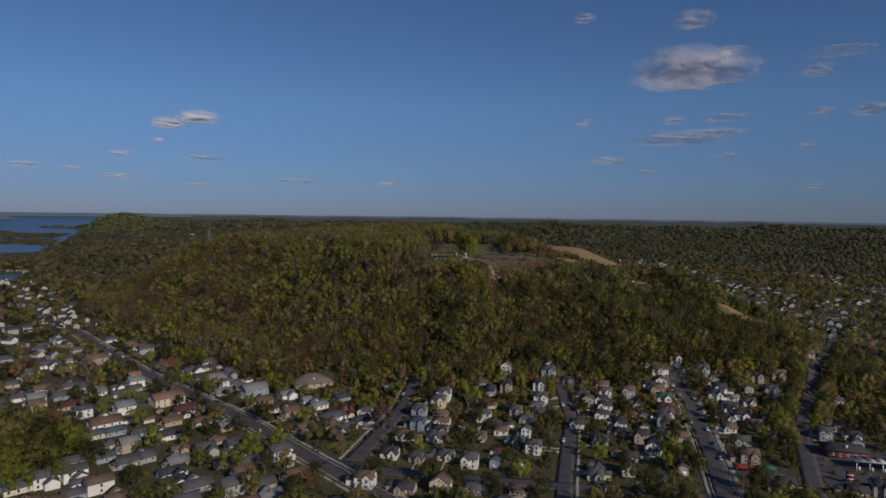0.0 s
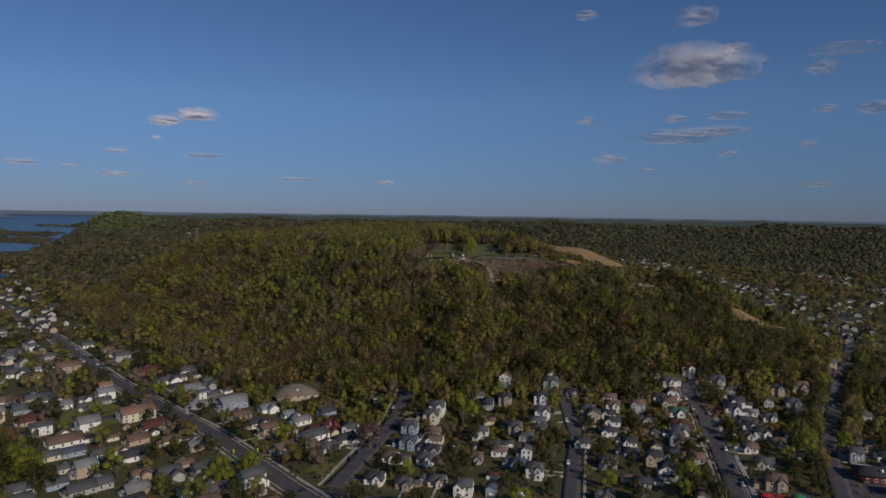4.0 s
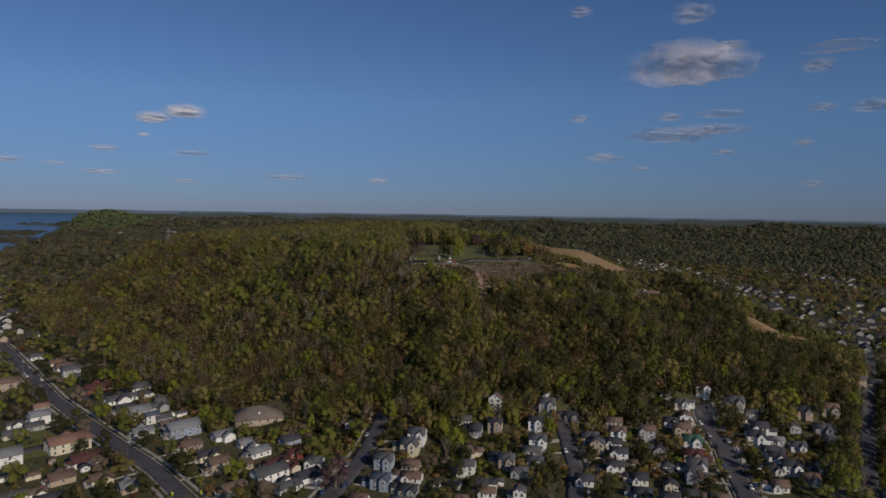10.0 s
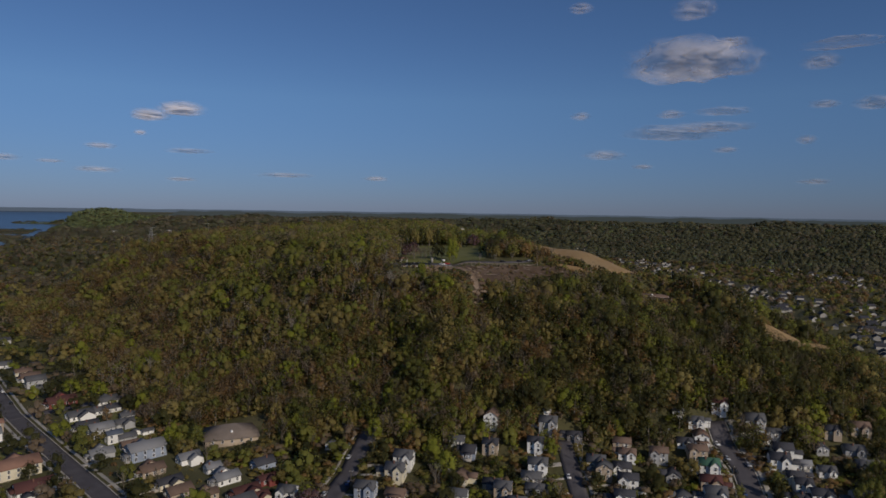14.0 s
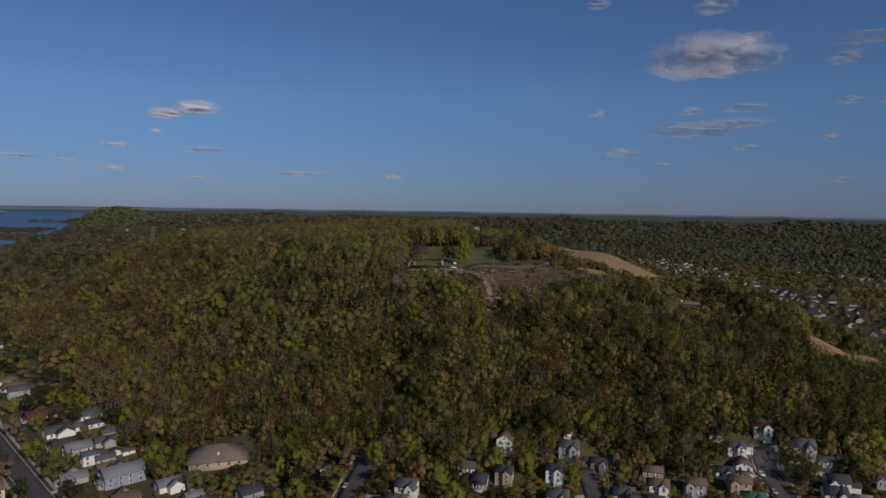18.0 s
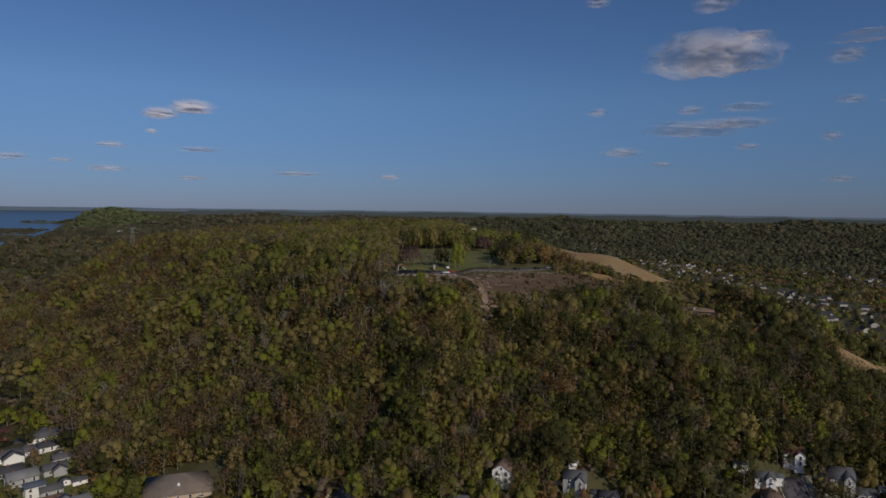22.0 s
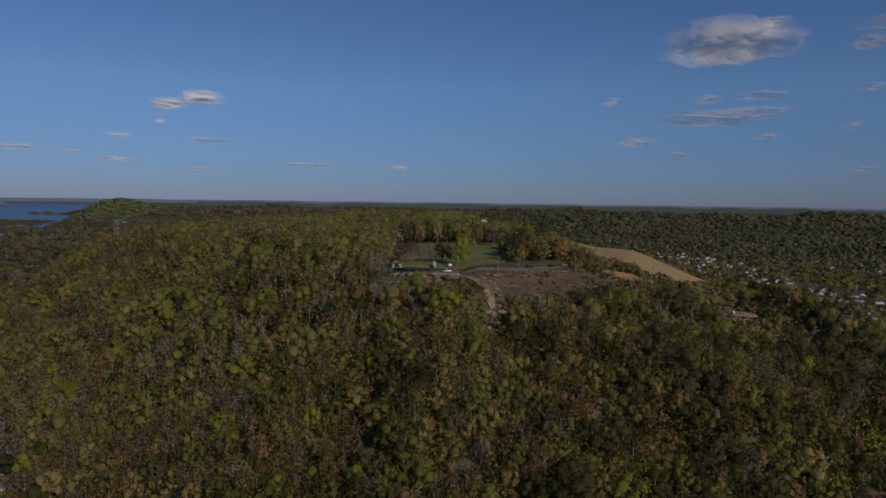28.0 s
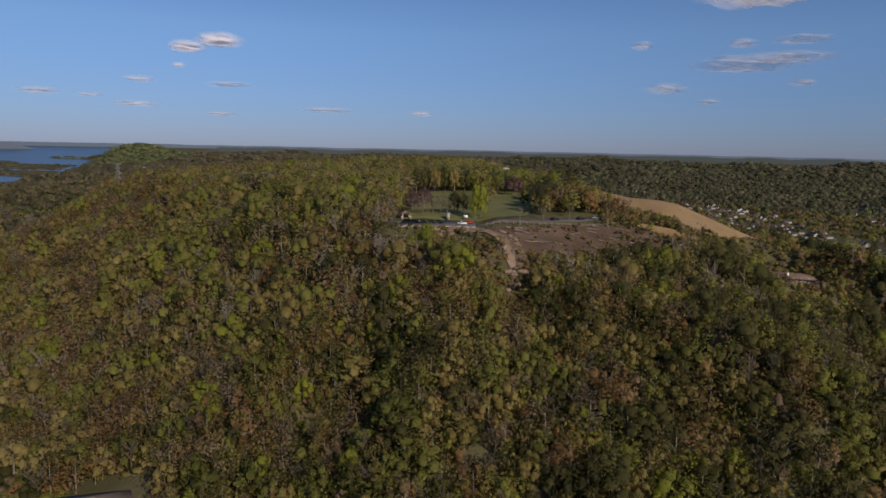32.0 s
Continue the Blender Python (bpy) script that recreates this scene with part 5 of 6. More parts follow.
# ---- poles, pylons and signs ----
M_STEEL = material("galvanised_steel", [(0.22, 0.22, 0.22), (0.34, 0.34, 0.34)], 0.5, 3, rough=0.5, metal=0.4)
M_YELLOW = material("fluorescent_yellow_sign", [(0.7, 0.75, 0.03), (0.8, 0.85, 0.05)], 1, 3, rough=0.4, bump=0)


def utility_pole(x, y, h=11, turn=0):
    ob = tagged(new("utility_pole"), "weathered wooden utility pole with a crossarm", "pole", group="utility poles")
    ob.matrix_basis = pose(x, y, ground_z(x, y), 0, 0, turn)
    a, f = prism((0, 0, -0.5), (0, 0, h), 0.2, 0.13, 7)
    part("pole", mesh_of("pole", a, f, M_BARK), ob)
    part("crossarm", box("crossarm", -1.2, 1.2, -0.07, 0.07, h - 0.9, h - 0.72, M_BARK), ob)
    for k in (-1.05, -0.5, 0.5, 1.05):
        part("insulator", box("insulator", k - 0.06, k + 0.06, -0.06, 0.06, h - 0.72, h - 0.5, M_TRIM), ob)


for k, d, gaps in ((0, 6.4, range(270, 480, 34)), (2, 7.5, range(10, 160, 36)), (1, -7.2, range(15, 135, 40)), (3, -5.5, range(20, 140, 40)), (5, -8.5, range(290, 460, 50))):
    for s in gaps:
        x, y, a = along(STREETS[k], s, d)
        utility_pole(x, y, 10.5, a + 90)
for x, y in ((-262, 913), (-257, 910)):
    utility_pole(x, y, 24, 40)


def pylon(x, y, h):
    ob = tagged(new("pylon"), "grey steel lattice transmission tower above the trees", "pylon", group="transmission towers")
    ob.matrix_basis = pose(x, y, ground_z(x, y))
    n = 6
    at = lambda k, i: np.array((((1, 1), (-1, 1), (-1, -1), (1, -1))[i % 4][0] * (2.6 - 1.9 * k / n), ((1, 1), (-1, 1), (-1, -1), (1, -1))[i % 4][1] * (2.6 - 1.9 * k / n), h * k / n))
    for i in range(4):
        part("leg", mesh_of("leg", *prism(at(0, i), at(n, i), 0.18, 0.12, 4), M_STEEL), ob)
    for k in range(n):
        part("bracing", mesh_of("bracing", *gather([prism(at(k, i), at(k + 1, i + 1), 0.08, 0.08, 3) for i in range(4)] + [prism(at(k + 1, i), at(k + 1, i + 1), 0.08, 0.08, 3) for i in range(4)]), M_STEEL), ob)
    for z in (h * 0.72, h * 0.86, h):
        part("arm", box("arm", -4.2, 4.2, -0.15, 0.15, z - 0.2, z + 0.1, M_STEEL), ob)


pylon(-319, 895, 30)
pylon(-420, 1180, 32)
pylon(-330, 1500, 34)
for x, y in ((-92, 374), (-104, 372), (-222, 512)):
    ob = tagged(new("crossing_sign"), "fluorescent yellow crossing sign on a post", "sign", group="crossing signs")
    ob.matrix_basis = pose(x, y, ground_z(x, y), 0, 0, -20)
    part("post", box("post", -0.05, 0.05, -0.05, 0.05, 0, 3.0, M_STEEL), ob)
    part("plate", box("plate", -0.6, 0.6, -0.09, -0.05, 1.7, 2.9, M_YELLOW), ob)
    part("arrow_plate", box("arrow_plate", -0.5, 0.5, -0.09, -0.05, 1.1, 1.6, M_YELLOW), ob)

# ---- the shop forecourt ----
M_RED = material("red_canvas", [(0.35, 0.02, 0.03), (0.5, 0.04, 0.05)], 0.5, 3)
M_GREEN = material("green_canvas", [(0.02, 0.16, 0.07), (0.03, 0.22, 0.10)], 0.5, 3)
patch("forecourt", [(194, 345), (186, 306), (280, 286), (285, 345), (206, 362)], M_ASPHALT, 0.25, "asphalt forecourt of the corner shop", "forecourt")
patch("forecourt", [(142, 318), (170, 312), (178, 332), (148, 338)], M_ASPHALT, 0.25, "asphalt yard beside the street corner", "forecourt")
can = tagged(new("forecourt_canopy"), "long pale canopy with red stripes before the shop", "canopy")
can.matrix_basis = pose(228, 329, 0.2, 0, 0, -12)
part("deck", box("deck", -16, 16, -4, 4, 4.2, 4.9, M_TRIM), can)
for k in range(7):
    part("stripe", box("stripe", -15 + k * 4.6, -12.6 + k * 4.6, -3.6, 3.6, 4.9, 4.96, M_BRICK), can, "dull red roof stripe")
for k in range(6):
    part("post", box("post", -15 + 6 * k - 0.2, -15 + 6 * k + 0.2, -3.2, -2.8, -0.5, 4.2, M_TRIM), can)
    part("pump", box("pump", -15 + 6 * k + 0.8, -15 + 6 * k + 1.7, -3.3, -2.7, -0.5, 1.7, M_TRIM), can)
sg = tagged(new("price_sign"), "tall dark roadside sign with pale and red panels", "sign")
sg.matrix_basis = pose(198, 311, 0, 0, 0, -12)
part("post", box("post", -0.3, 0.3, -0.2, 0.2, 0, 3, M_STEEL), sg)
part("panel", box("panel", -1.8, 1.8, -0.25, 0.25, 2, 6.4, M_TYRE), sg)
for k in range(4):
    part("panel_bar", box("panel_bar", -1.5, 1.5, -0.3, -0.26, 2.4 + k, 2.9 + k, M_RED if k % 2 else M_TRIM), sg)
for x, y, m, n in ((152, 326, M_RED, "red"), (158, 325, M_RED, "red"), (166, 325, M_GREEN, "green")):
    t = tagged(new("canopy_tent"), f"{n} pop-up canopy tent on the yard", "tent", group="pop-up tents")
    t.matrix_basis = pose(x, y, ground_z(x, y) + 0.25, 0, 0, -12)
    part("cover", hip_roof(5.4, 4, 2.3, 0.9, m, 0.1), t)
    for sx in (-2.5, 2.5):
        for sy in (-1.8, 1.8):
            part("leg", box("leg", sx - 0.06, sx + 0.06, sy - 0.06, sy + 0.06, 0, 2.25, M_STEEL), t)

# ---- more houses between the streets ----
GROVE = [(-275, 372), (-232, 386), (-186, 344), (-172, 322), (-198, 308), (-250, 306)]
rh = random.Random(21)
gx, gy = lay(15.5, -330, 60, 266, 470, lambda x, y: (hill_depth(x, y) < 15) & in_view(x, y) & ((x < -45) | (y < 330)) & ~inside(x, y, GROVE), 23)
for x, y in zip(gx, gy):
    if any(math.hypot(x - p[0], y - p[1]) < p[2] + 5.5 for p in SPOTS) or any(float(to_line(x, y, l)) < w / 2 + 8 for l, w in zip(STREETS, WIDTHS)):
        continue
    house(x, y, -45 if x < -45 else -12, rh.uniform(5.8, 8.8), rh.uniform(6.5, 8.5), rh.choice((1, 1, 2)), rh.choice("WWCGTTTB"), rh.choice("ggdbbl"), rh.choice("gs"), True)

gx, gy = lay(16, 30, 250, 296, 462, lambda x, y: (hill_depth(x, y) < 62) & in_view(x, y) & ~inside(x, y, [(194, 345), (186, 306), (280, 286), (285, 345), (206, 362)]) & ~inside(x, y, [(142, 318), (170, 312), (178, 332), (148, 338)]), 24)
for x, y in zip(gx, gy):
    if any(math.hypot(x - p[0], y - p[1]) < p[2] + 4.2 for p in SPOTS) or any(float(to_line(x, y, l)) < w / 2 + 7 for l, w in zip(STREETS, WIDTHS)):
        continue
    house(x, y, -12, rh.uniform(5.5, 8), rh.uniform(6.5, 9), rh.choice((1, 1, 2)), rh.choice("WWCGGTTB"), rh.choice("ggddb"), rh.choice("ggs"), True)

# front walks from the doors to the street
for x, y, r in [s for s in SPOTS if s[1] < 470]:
    best = None
    for line, wid in zip(STREETS, WIDTHS):
        for (ax, ay), (bx, by) in zip(line, line[1:]):
            s = min(max(((x - ax) * (bx - ax) + (y - ay) * (by - ay)) / ((bx - ax) ** 2 + (by - ay) ** 2), 0), 1)
            px, py = ax + s * (bx - ax), ay + s * (by - ay)
            dist = math.hypot(px - x, py - y)
            if best is None or dist < best[0]:
                best = (dist, px, py, wid)
    dist, px, py, wid = best
    if r < 4 or not (r + wid / 2 + 2 < dist < 27):
        continue
    ux, uy = (px - x) / dist, (py - y) / dist
    drive = rh.random() < 0.35
    ox, oy = (-uy * r * 0.8, ux * r * 0.8) if drive else (0, 0)
    a, b = r * 0.55, dist - wid / 2 - 0.3
    strip("driveway" if drive else "path", [(x + ox + ux * a, y + oy + uy * a), (x + ox + ux * (a + b) / 2, y + oy + uy * (a + b) / 2), (x + ox + ux * b, y + oy + uy * b)], 2.8 if drive else 1.1, M_CONCRETE, 0.3,
          "pale concrete drive beside a house" if drive else "narrow concrete front walk", "path")

# ---- farther houses ----
def far_house(seed):
    r = random.Random(seed)
    w, d, st = r.uniform(6, 8.5), r.uniform(7.5, 10.5), r.choice((1, 1, 1.6))
    wall, roof = r.choice("WCGTTG"), r.choice("gdbgd")
    ob = tagged(new("house"), f"{WALL_WORD[wall]} house among trees with a {ROOF_WORD[roof]} gable roof", "house", group="houses farther off")
    part("wall", gable_walls(w, d, 2.8 * st + 0.6, w * 0.32, WALLS[wall]), ob)
    part("roof", gable_roof(w, d, 2.8 * st + 0.6, w * 0.32, ROOFS[roof]), ob)
    return ob


FAR_HOUSES = [far_house(s) for s in range(9)]
PLACES = []
VALLEY = [((430, 700), (520, 900), (560, 1300), (560, 1900)), ((470, 960), (520, 1240), (490, 1530), (530, 1800), (480, 2300)), ((520, 640), (700, 900), (820, 1300), (800, 1800)), ((480, 590), (640, 640), (900, 900), (1000, 1200)), ((600, 1000), (900, 1050), (1150, 1300))]
rf = random.Random(3)
for line in VALLEY + [((-392, 700), (-480, 800), (-620, 960), (-760, 1150)), ((-430, 640), (-560, 760), (-720, 940), (-900, 1100)), ((-300, 560), (-400, 620), (-520, 650)), ((-300, 480), (-420, 560))]:
    total = sum(math.dist(a, b) for a, b in zip(line, line[1:]))
    s = 0
    while s < total:
        for d in (-13, 13):
            if rf.random() < (0.8 if s < 260 and line[0][0] > 0 else 0.52):
                x, y, a = along(line, s, d)
                wander = 14 if y < 800 else 42
                PLACES.append((x + rf.uniform(-wander, wander), y + rf.uniform(-14, 14), a + rf.choice((0, 90)) + rf.uniform(-8, 8)))
        s += 12 + 0.005 * s
FAR_HOMES, more = 0, [[], []]
PLACES.sort(key=lambda p: math.hypot(p[0], p[1]))
for x, y, a in PLACES:
    if hill_depth(np.array(x), np.array(y)) > 10 or any(math.hypot(x - p[0], y - p[1]) < p[2] + 6 for p in SPOTS):
        continue
    m = pose(x, y, ground_z(x, y) + 0.1, 0, 0, a) @ Matrix.Diagonal((1.0, 1.0, 1.0, 1))
    SPOTS.append((x, y, 7))
    if FAR_HOMES < 9:
        FAR_HOUSES[FAR_HOMES].matrix_basis = m
    elif FAR_HOMES < 35:
        copy_thing(FAR_HOUSES[rf.randrange(9)], m)
    else:
        for o in FAR_HOUSES[rf.choice((0, 1, 2, 3))].children:
            bag, me = more[o.name.startswith("roof")], o.data
            co = np.array([(m @ v.co)[:] for v in me.vertices])
            bag.append((co, [list(p.vertices) for p in me.polygons]))
    FAR_HOMES += 1
for bag, mat, word in ((more[0], paint("faded_siding", (0.42, 0.40, 0.37)), "pale walls"), (more[1], ROOFS["d"], "dark roofs")):
    me = bpy.data.meshes.new("distant_houses")
    v, f, n = [], [], 0
    for co, polys in bag:
        v += co.tolist(); f += [[i + n for i in p] for p in polys]; n += len(co)
    me.from_pydata(v, [], f)
    me.materials.append(mat); me.update()
    tagged(new("distant_houses", me), word + " of distant houses in the valley", "houses", kind="stuff")

# pale buildings below the far bluff, the white house on the hilltop, the marina
def block(name, x, y, turn, w, d, h, wall, label, category):
    ob = tagged(new(name), label, category)
    ob.matrix_basis = pose(x, y, ground_z(x, y), 0, 0, turn)
    part("wall", box("wall", -w / 2, w / 2, -d / 2, d / 2, -4, h, WALLS[wall]), ob)
    part("roof", hip_roof(w, d, h, 2.2, ROOFS["l"]), ob)
    windows(ob, w * 0.9, d / 2, h - 4, 5, "front", 1.6)
    return ob


block("hilltop_house", 66, 1500, 10, 11, 8, 17, "C", "cream-white house among the trees of the hilltop", "house")
block("far_building", -1180, 2560, 20, 18, 12, 15, "W", "tall white building on the far slope", "building")
block("far_building", -1010, 2640, 10, 20, 12, 11, "T", "pale building on the far slope", "building")
block("far_building", -880, 2680, 15, 22, 12, 11, "W", "pale building on the far slope", "building")
for k in range(24):
    x, y = -985 + k * 8.5, 1330 - k * 1.0
    b = tagged(new("moored_boat"), "white covered boat moored at the marina dock", "boat", group="boats at the marina")
    b.matrix_basis = pose(x, y, 0.2, 0, 0, 80 + rf.uniform(-5, 5))
    part("hull", mesh_of("hull", [(-4, -1.4, 1.4), (3, -1.5, 1.4), (5.5, 0, 1.7), (3, 1.5, 1.4), (-4, 1.4, 1.4), (-4, -1, -1), (3, -0.8, -1), (3, 0.8, -1), (-4, 1, -1)][:8],
                         [(0, 1, 6, 5), (1, 2, 7, 6), (2, 3, 7, 7), (3, 4, 5, 7), (0, 4, 3, 1), (1, 3, 2, 2)], M_TRIM), b)
    part("cover", gable_roof(3.4, 6, 3.0, 0.7, M_TRIM), b)

# ---- trees of the town ----
TREE_WORDS = ["olive-green", "fresh green", "bright yellow-green", "russet-brown", "dark green", "grey budding", "bare", "purple budding"]
TREE_MESH = {}


def tree(kind, form, x, y, w, h, group="trees among the houses"):
    if (kind, form) not in TREE_MESH:
        if kind == 6:
            TREE_MESH[6, form] = (mesh_of("trunk", *BARE[form % 4], M_BARK), None)
        else:
            TREE_MESH[kind, form] = (mesh_of("trunk", *TRUNKS[form % 4], M_BARK), mesh_of("crown", *(AIRY[form % 6] if kind == 5 else FULL[form % 8])[:2], LEAVES[kind], (AIRY[form % 6] if kind == 5 else FULL[form % 8])[2]))
    t, c = TREE_MESH[kind, form]
    word = "bare grey leafless" if kind == 6 else TREE_WORDS[kind]
    ob = tagged(new("tree"), f"{word} broadleaf tree standing among the houses", "tree", group=group)
    ob.matrix_basis = pose(x, y, ground_z(x, y), 0, 0, (x * 37 + y * 17) % 360) @ Matrix.Diagonal((w, w, h, 1))
    part("trunk", t, ob)
    if c:
        part("crown", c, ob)


def town(x, y):
    k = (hill_depth(x, y) < wood_edge(x, y)) & in_view(x, y) & clear_of_town(x, y)
    for px, py, pr in SPOTS:
        k &= ~((np.abs(x - px - 3) < pr * 0.8) & (y < py) & (y > py - pr - (9 if py < 600 else 15)))
    for ring in ([(194, 345), (186, 306), (280, 286), (285, 345), (206, 362)], [(142, 318), (170, 312), (178, 332), (148, 338)]):
        k &= ~inside(x, y, ring)
    return k


for kind, form, x, y, w, h in (
        (2, 0, -205, 305, 17, 15), (2, 1, -190, 288, 16, 14), (1, 2, -178, 300, 15, 13), (2, 3, -98, 334, 15, 15), (2, 4, -87, 345, 13, 14), (1, 5, -128, 276, 13, 12), (1, 6, -62, 276, 13, 12),
        (7, 0, -34, 384, 18, 16), (7, 3, 6, 452, 11, 9), (2, 1, 199, 378, 13, 17), (1, 3, 203, 395, 13, 18), (0, 2, 196, 360, 11, 14), (2, 6, 122, 340, 13, 14), (2, 2, 22, 425, 12, 16), (2, 7, -14, 455, 11, 15), (3, 1, 5, 446, 10, 10),
        (2, 5, -122, 462, 13, 12), (0, 6, -112, 455, 12, 9), (6, 1, -140, 505, 15, 15), (6, 2, -108, 415, 11, 11), (4, 3, -172, 424, 10, 8), (2, 0, -205, 552, 16, 13), (2, 3, -228, 560, 14, 12),
        (6, 3, 100, 470, 12, 12), (2, 2, 108, 478, 9, 12), (1, 4, -109, 464, 13, 14), (4, 5, 150, 480, 6, 15), (4, 6, 64, 468, 11, 16)):
    tree(kind, form, x, y, w, h)
for k, (x, y) in enumerate(zip(*lay(12.5, -280, -135, 268, 390, lambda x, y: inside(x, y, GROVE), 55))):
    tree((1, 0, 1, 4, 2, 1)[k % 6], k % 8, x, y, 16 + (k * 7 % 5), 13 + (k * 5 % 4))
tx, ty = lay(9.4, -330, 360, 262, 560, lambda x, y: town(x, y) & (waves(x, y, 45, 61) > -0.35) & ~((x > -26) & (x < 8) & (y > 350) & (y < 425)), 17)
tr = np.random.default_rng(31)
order = np.argsort(ty)
kinds = np.where((tx > 20) & (tr.uniform(0, 1, len(tx)) < 0.55), 4, tr.choice(7, len(tx), p=[0.14, 0.18, 0.03, 0.05, 0.28, 0.14, 0.18]))
forms = tr.integers(0, 8, len(tx))
small = np.where((tx > 50) & (ty > 310), 0.78, 1.0)
tw = (tr.uniform(5, 14, len(tx)) + 2.5 * (ty < 330)) * small
th = (4 + 0.62 * tw) * tr.uniform(0.8, 1.25, len(tx))
NAMED = 140
for i in order[:NAMED]:
    tree(int(kinds[i]), int(forms[i]), tx[i], ty[i], tw[i], th[i])
rest = order[NAMED:]
fx, fy = lay(14.5, -1000, 1300, 420, 1900, lambda x, y: town(x, y) & valley_gap(x, y) & ((y > 520) | (np.abs(x) > 330)) & (wet(x, y) < 0) & ((y - 2050) + (x - 600) * 1.1 < -200), 18)
fk = tr.choice(7, len(fx), p=[0.18, 0.16, 0.03, 0.09, 0.36, 0.18, 0.0])
ff = tr.integers(0, 64, len(fx))
fw, fh = tr.uniform(9, 16, len(fx)), tr.uniform(6, 10.5, len(fx))
for k in range(6):
    s = rest[kinds[rest] == k]
    stuff("town_trees", MID, forms[s], tx[s], ty[s], land(tx[s], ty[s]), tw[s], th[s], LEAVES[k], TREE_WORDS[k] + " trees between the houses")
    s = np.flatnonzero(fk == k)
    stuff("town_trees", FAR, ff[s], fx[s], fy[s], land(fx[s], fy[s]), fw[s], fh[s], LEAVES[k], TREE_WORDS[k] + " trees between the farther houses")
s = rest[kinds[rest] == 6]
stuff("bare_town_trees", BARE, forms[s], tx[s], ty[s], land(tx[s], ty[s]), tw[s], th[s], M_BARK, "bare grey trees between the houses")
# rows of trees that close over the eastern road
for k, s in enumerate(np.arange(150, 500, 7.5)):
    for d in (-9.5, 9.5):
        x, y, a = along(STREETS[5], s + (k * 5 % 3), d + (k * 7 % 4) - 2)
        if hill_depth(np.array(x), np.array(y)) < 60 and all(math.hypot(x - p[0], y - p[1]) > p[2] + 2 for p in SPOTS) and not 286 < y < 352:
            tree((4, 1, 4, 0, 4, 5, 2)[(k + int(d)) % 7], k % 8, x, y, 11 + (k * 5 % 4), 11 + (k * 3 % 5))
# trees of the hilltop park
for kind, form, x, y, w, h in (
        (5, 0, -15, 611, 13, 11), (0, 1, -24, 606, 12, 11), (6, 0, -17, 616, 12, 12), (5, 3, -1, 626, 13, 11), (6, 1, 4, 628, 12, 11), (5, 2, 8, 631, 12, 10), (4, 2, 15, 627, 10, 13), (4, 5, 20, 632, 9, 12), (6, 2, 12, 620, 8, 10),
        (4, 4, -18, 752, 13, 19), (4, 6, -12, 757, 12, 20), (0, 5, -5, 754, 11, 18), (4, 0, 2, 758, 13, 20), (0, 2, 9, 755, 11, 18), (4, 3, 16, 760, 10, 17),
        (2, 0, 26.4, 615, 9, 21), (2, 1, 29.0, 616, 8, 20), (1, 3, 30, 640, 9, 12), (7, 2, 50, 736, 14, 14), (5, 5, 44, 742, 10, 11), (1, 4, 53, 662, 9, 11), (7, 1, 60, 652, 12, 13), (3, 4, 66, 640, 14, 13), (3, 5, 74, 650, 14, 13),
        (3, 6, 82, 655, 15, 14), (3, 7, 92, 660, 14, 13), (0, 0, 62, 626, 8, 11), (3, 2, 86, 640, 14, 13), (0, 3, 98, 650, 11, 11), (6, 2, 74, 625, 8, 9), (6, 3, 48, 606, 7, 9), (6, 1, 108, 648, 9, 10), (3, 3, 102, 645, 10, 10), (6, 0, 60, 614, 8, 9),
        (0, 2, -34, 640, 16, 12), (0, 6, -42, 655, 17, 13), (5, 3, -40, 624, 13, 11), (0, 4, -30, 598, 9, 9), (5, 1, 96, 636, 10, 10), (7, 4, -8, 640, 13, 11), (7, 0, -3, 652, 14, 12), (5, 2, -12, 668, 12, 10), (0, 1, 34, 700, 9, 10), (3, 1, 64, 664, 14, 13), (7, 6, 70, 672, 13, 13), (1, 6, 40, 752, 12, 13), (0, 4, 28, 764, 12, 14)):
    tree(kind, form, x, y, w, h, "trees of the hilltop park")

woods()
far_woods()
low_scrub()
understorey()
undergrowth()
garden_shrubs()

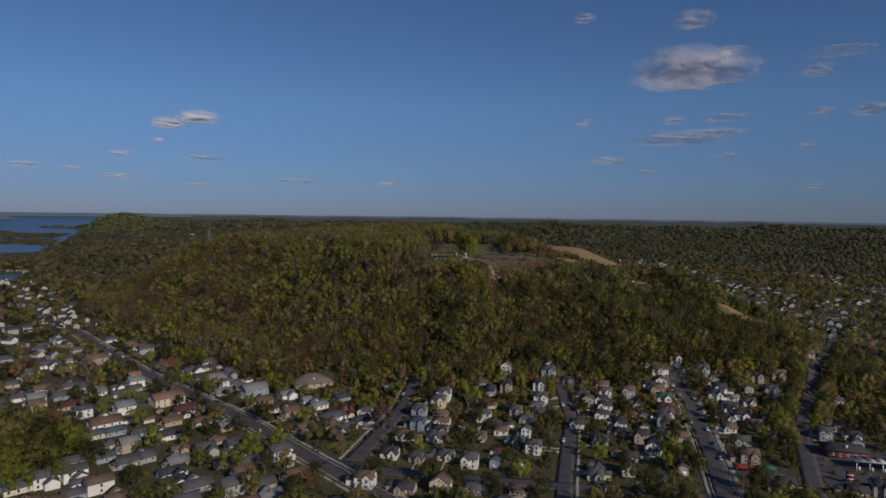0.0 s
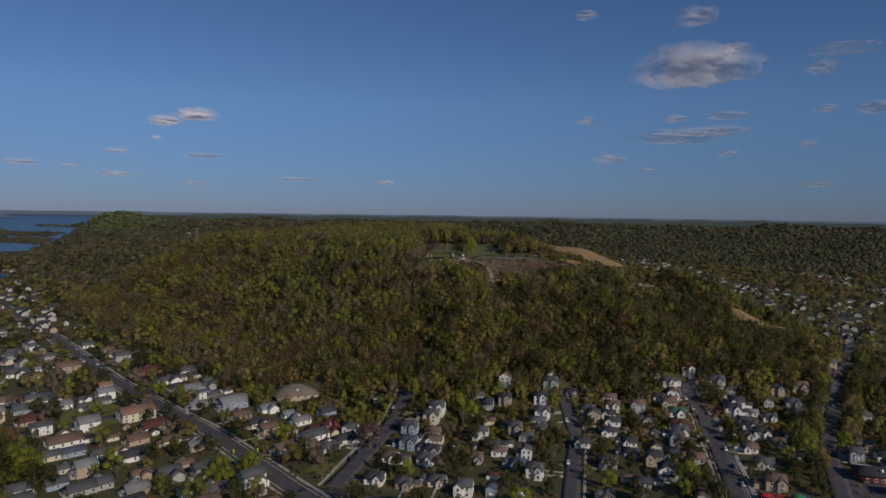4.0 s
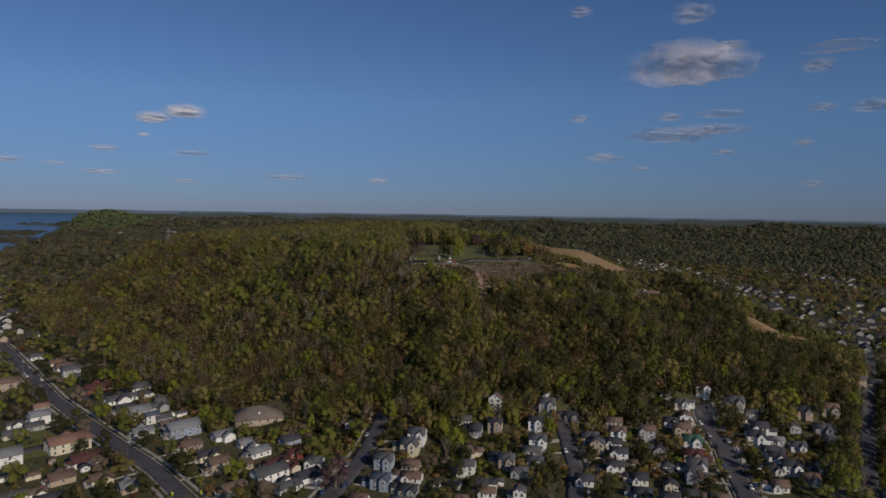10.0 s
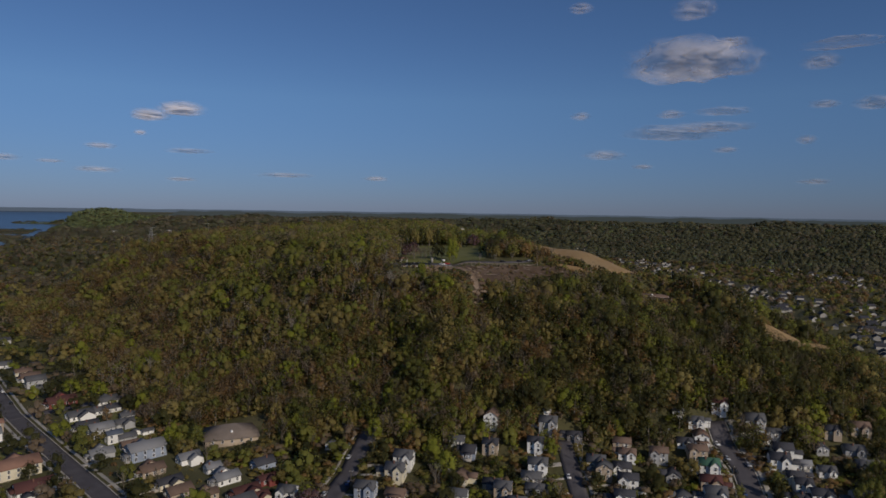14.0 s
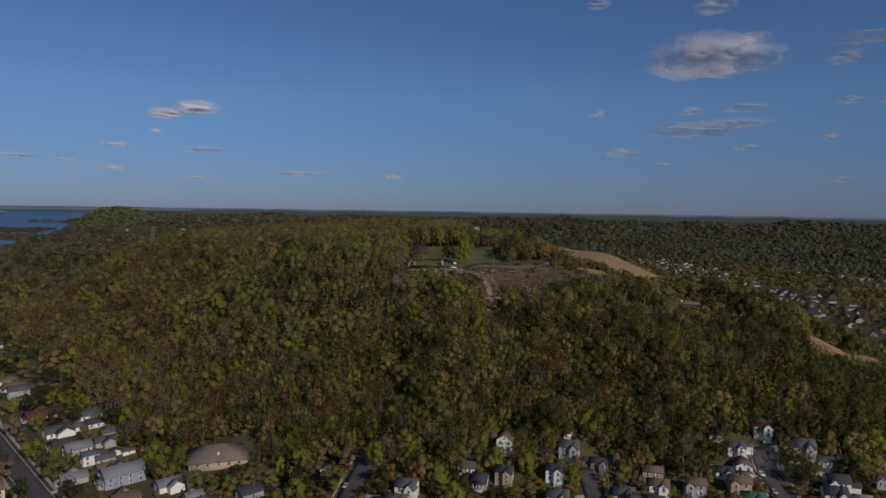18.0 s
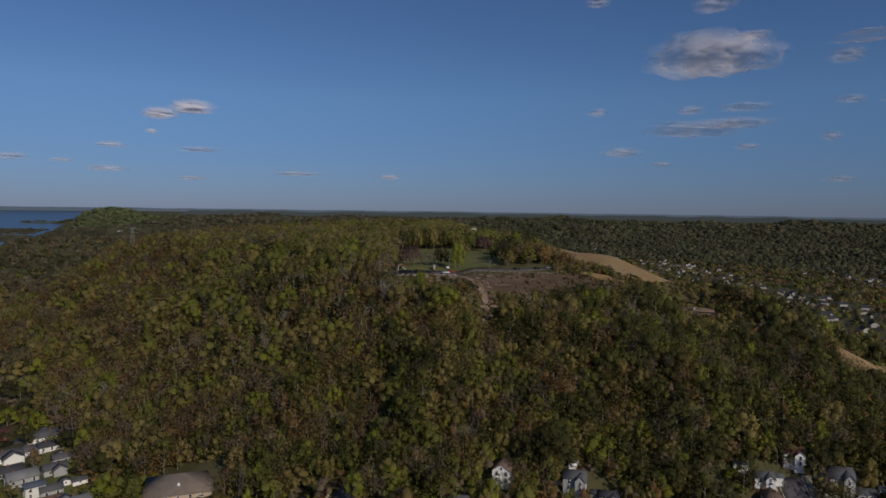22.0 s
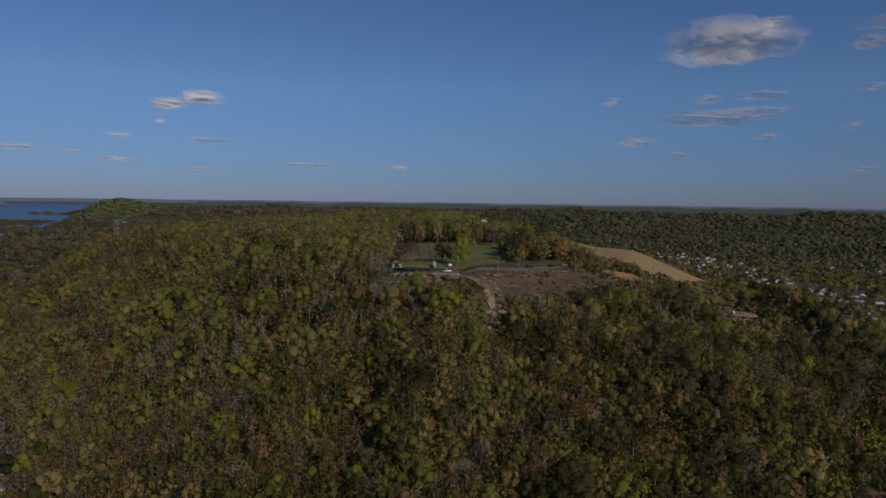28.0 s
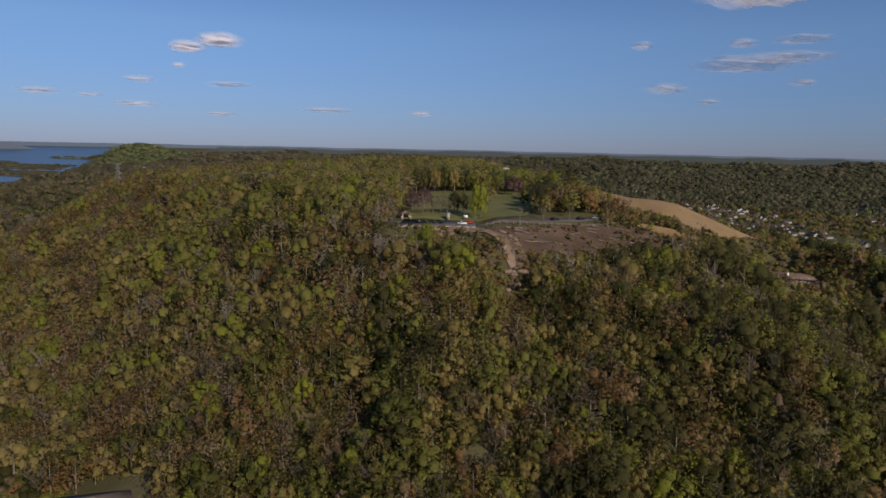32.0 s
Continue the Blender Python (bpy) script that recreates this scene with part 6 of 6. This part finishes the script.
# ---- clouds ----
def cloud_material(name, dense):
    m = bpy.data.materials.new(name)
    m.use_nodes = True
    n, l = m.node_tree.nodes, m.node_tree.links
    b = n["Principled BSDF"]
    b.inputs["Base Color"].default_value = (0.95, 0.88, 0.87, 1)
    b.inputs["Roughness"].default_value, b.inputs["Specular IOR Level"].default_value = 1, 0
    co = n.new("ShaderNodeTexCoord")
    mp = n.new("ShaderNodeMapping")
    mp.inputs["Scale"].default_value = (1, 0, 1)
    l.new(co.outputs["Object"], mp.inputs["Vector"])
    ln = n.new("ShaderNodeVectorMath"); ln.operation = "LENGTH"
    l.new(mp.outputs["Vector"], ln.inputs[0])
    geo = n.new("ShaderNodeNewGeometry")
    nz = n.new("ShaderNodeTexNoise")
    nz.inputs["Scale"].default_value, nz.inputs["Detail"].default_value, nz.inputs["Roughness"].default_value = 0.007, 4, 0.55
    st = n.new("ShaderNodeMapping")
    st.inputs["Scale"].default_value = (1, 1, 1.0)
    l.new(geo.outputs["Position"], st.inputs["Vector"]); l.new(st.outputs["Vector"], nz.inputs["Vector"])
    a = n.new("ShaderNodeMath"); a.operation = "MULTIPLY_ADD"
    a.inputs[1].default_value, a.inputs[2].default_value = 0.8, -0.4
    l.new(nz.outputs["Fac"], a.inputs[0])
    s = n.new("ShaderNodeMath"); s.operation = "ADD"
    l.new(ln.outputs["Value"], s.inputs[0]); l.new(a.outputs[0], s.inputs[1])
    r = n.new("ShaderNodeMapRange")
    r.interpolation_type = "SMOOTHSTEP"
    r.inputs["From Min"].default_value, r.inputs["From Max"].default_value = 1.0, 0.15
    r.inputs["To Min"].default_value, r.inputs["To Max"].default_value = 0, dense
    l.new(s.outputs[0], r.inputs["Value"])
    through_light, mix, clear, veil = n.new("ShaderNodeBsdfTranslucent"), n.new("ShaderNodeMixShader"), n.new("ShaderNodeBsdfTransparent"), n.new("ShaderNodeMixShader")
    through_light.inputs["Color"].default_value = (0.95, 0.88, 0.87, 1)
    mix.inputs[0].default_value = 0.4
    l.new(b.outputs[0], mix.inputs[1]); l.new(through_light.outputs[0], mix.inputs[2])
    l.new(r.outputs["Result"], veil.inputs[0])
    l.new(clear.outputs[0], veil.inputs[1]); l.new(mix.outputs[0], veil.inputs[2])
    l.new(veil.outputs[0], n["Material Output"].inputs["Surface"])
    return m


M_CLOUD, M_WISP = cloud_material("soft_cloud", 0.6), cloud_material("thin_cloud", 0.32)


def cloud(x, y, z, w, h):
    """A flattened puff with lumps on top, about w wide and h high."""
    bm = bmesh.new()
    bmesh.ops.create_icosphere(bm, subdivisions=4, radius=1)
    for v in bm.verts:
        p = v.co.copy()
        k = 1 + 0.35 * noise.noise(Vector((p.x * 2.2 * w / 300, p.y * 2, p.z * 2)) + Vector((x * 0.01, z * 0.01, 0)))
        v.co = p * k
        if v.co.z < 0:
            v.co.z *= 0.7
    for f in bm.faces:
        f.smooth = True
    me = bpy.data.meshes.new("cloud")
    bm.to_mesh(me); bm.free()
    me.materials.append(M_CLOUD if w > 700 or (x < -1550 and z > 650) else M_WISP)
    ob = tagged(new("cloud", me), "soft grey-white fair-weather cloud in a blue sky", "cloud", kind="structure")
    ob.matrix_basis = pose(x, y, z, 0, 0, -math.degrees(math.atan2(x, y))) @ Matrix.Diagonal((w * 0.58, w * 0.3, h * 0.62, 1))


cloud(1566, 4226, 1058, 790, 255)
cloud(1773, 4118, 1160, 204, 55)
cloud(898, 4329, 1402, 157, 63)
cloud(1543, 4158, 1351, 243, 117)
cloud(2205, 3938, 1011, 204, 86)
cloud(2290, 3867, 1099, 431, 35)
cloud(2251, 3958, 773, 164, 47)
cloud(2466, 3828, 765, 251, 78)
cloud(2191, 4020, 574, 110, 55)
cloud(1510, 4318, 635, 626, 94)
cloud(1728, 4231, 664, 431, 55)
cloud(1766, 4202, 759, 305, 47)
cloud(1486, 4311, 749, 172, 51)
cloud(944, 4462, 752, 133, 55)
cloud(1103, 4454, 499, 251, 70)
cloud(1340, 4394, 424, 133, 31)
cloud(1799, 4217, 525, 149, 35)
cloud(2244, 4010, 327, 188, 39)
cloud(-1593, 4271, 725, 290, 86)
cloud(-1758, 4211, 679, 243, 70)
cloud(-1814, 4199, 575, 78, 35)
cloud(-2021, 4111, 483, 172, 39)
cloud(-2043, 4110, 341, 258, 39)
cloud(-1562, 4310, 475, 290, 31)
cloud(-1003, 4485, 340, 391, 31)
cloud(-1599, 4307, 297, 196, 27)
cloud(-2469, 3862, 392, 235, 39)
cloud(-405, 4580, 330, 172, 35)
cloud(-2253, 3994, 381, 157, 23)
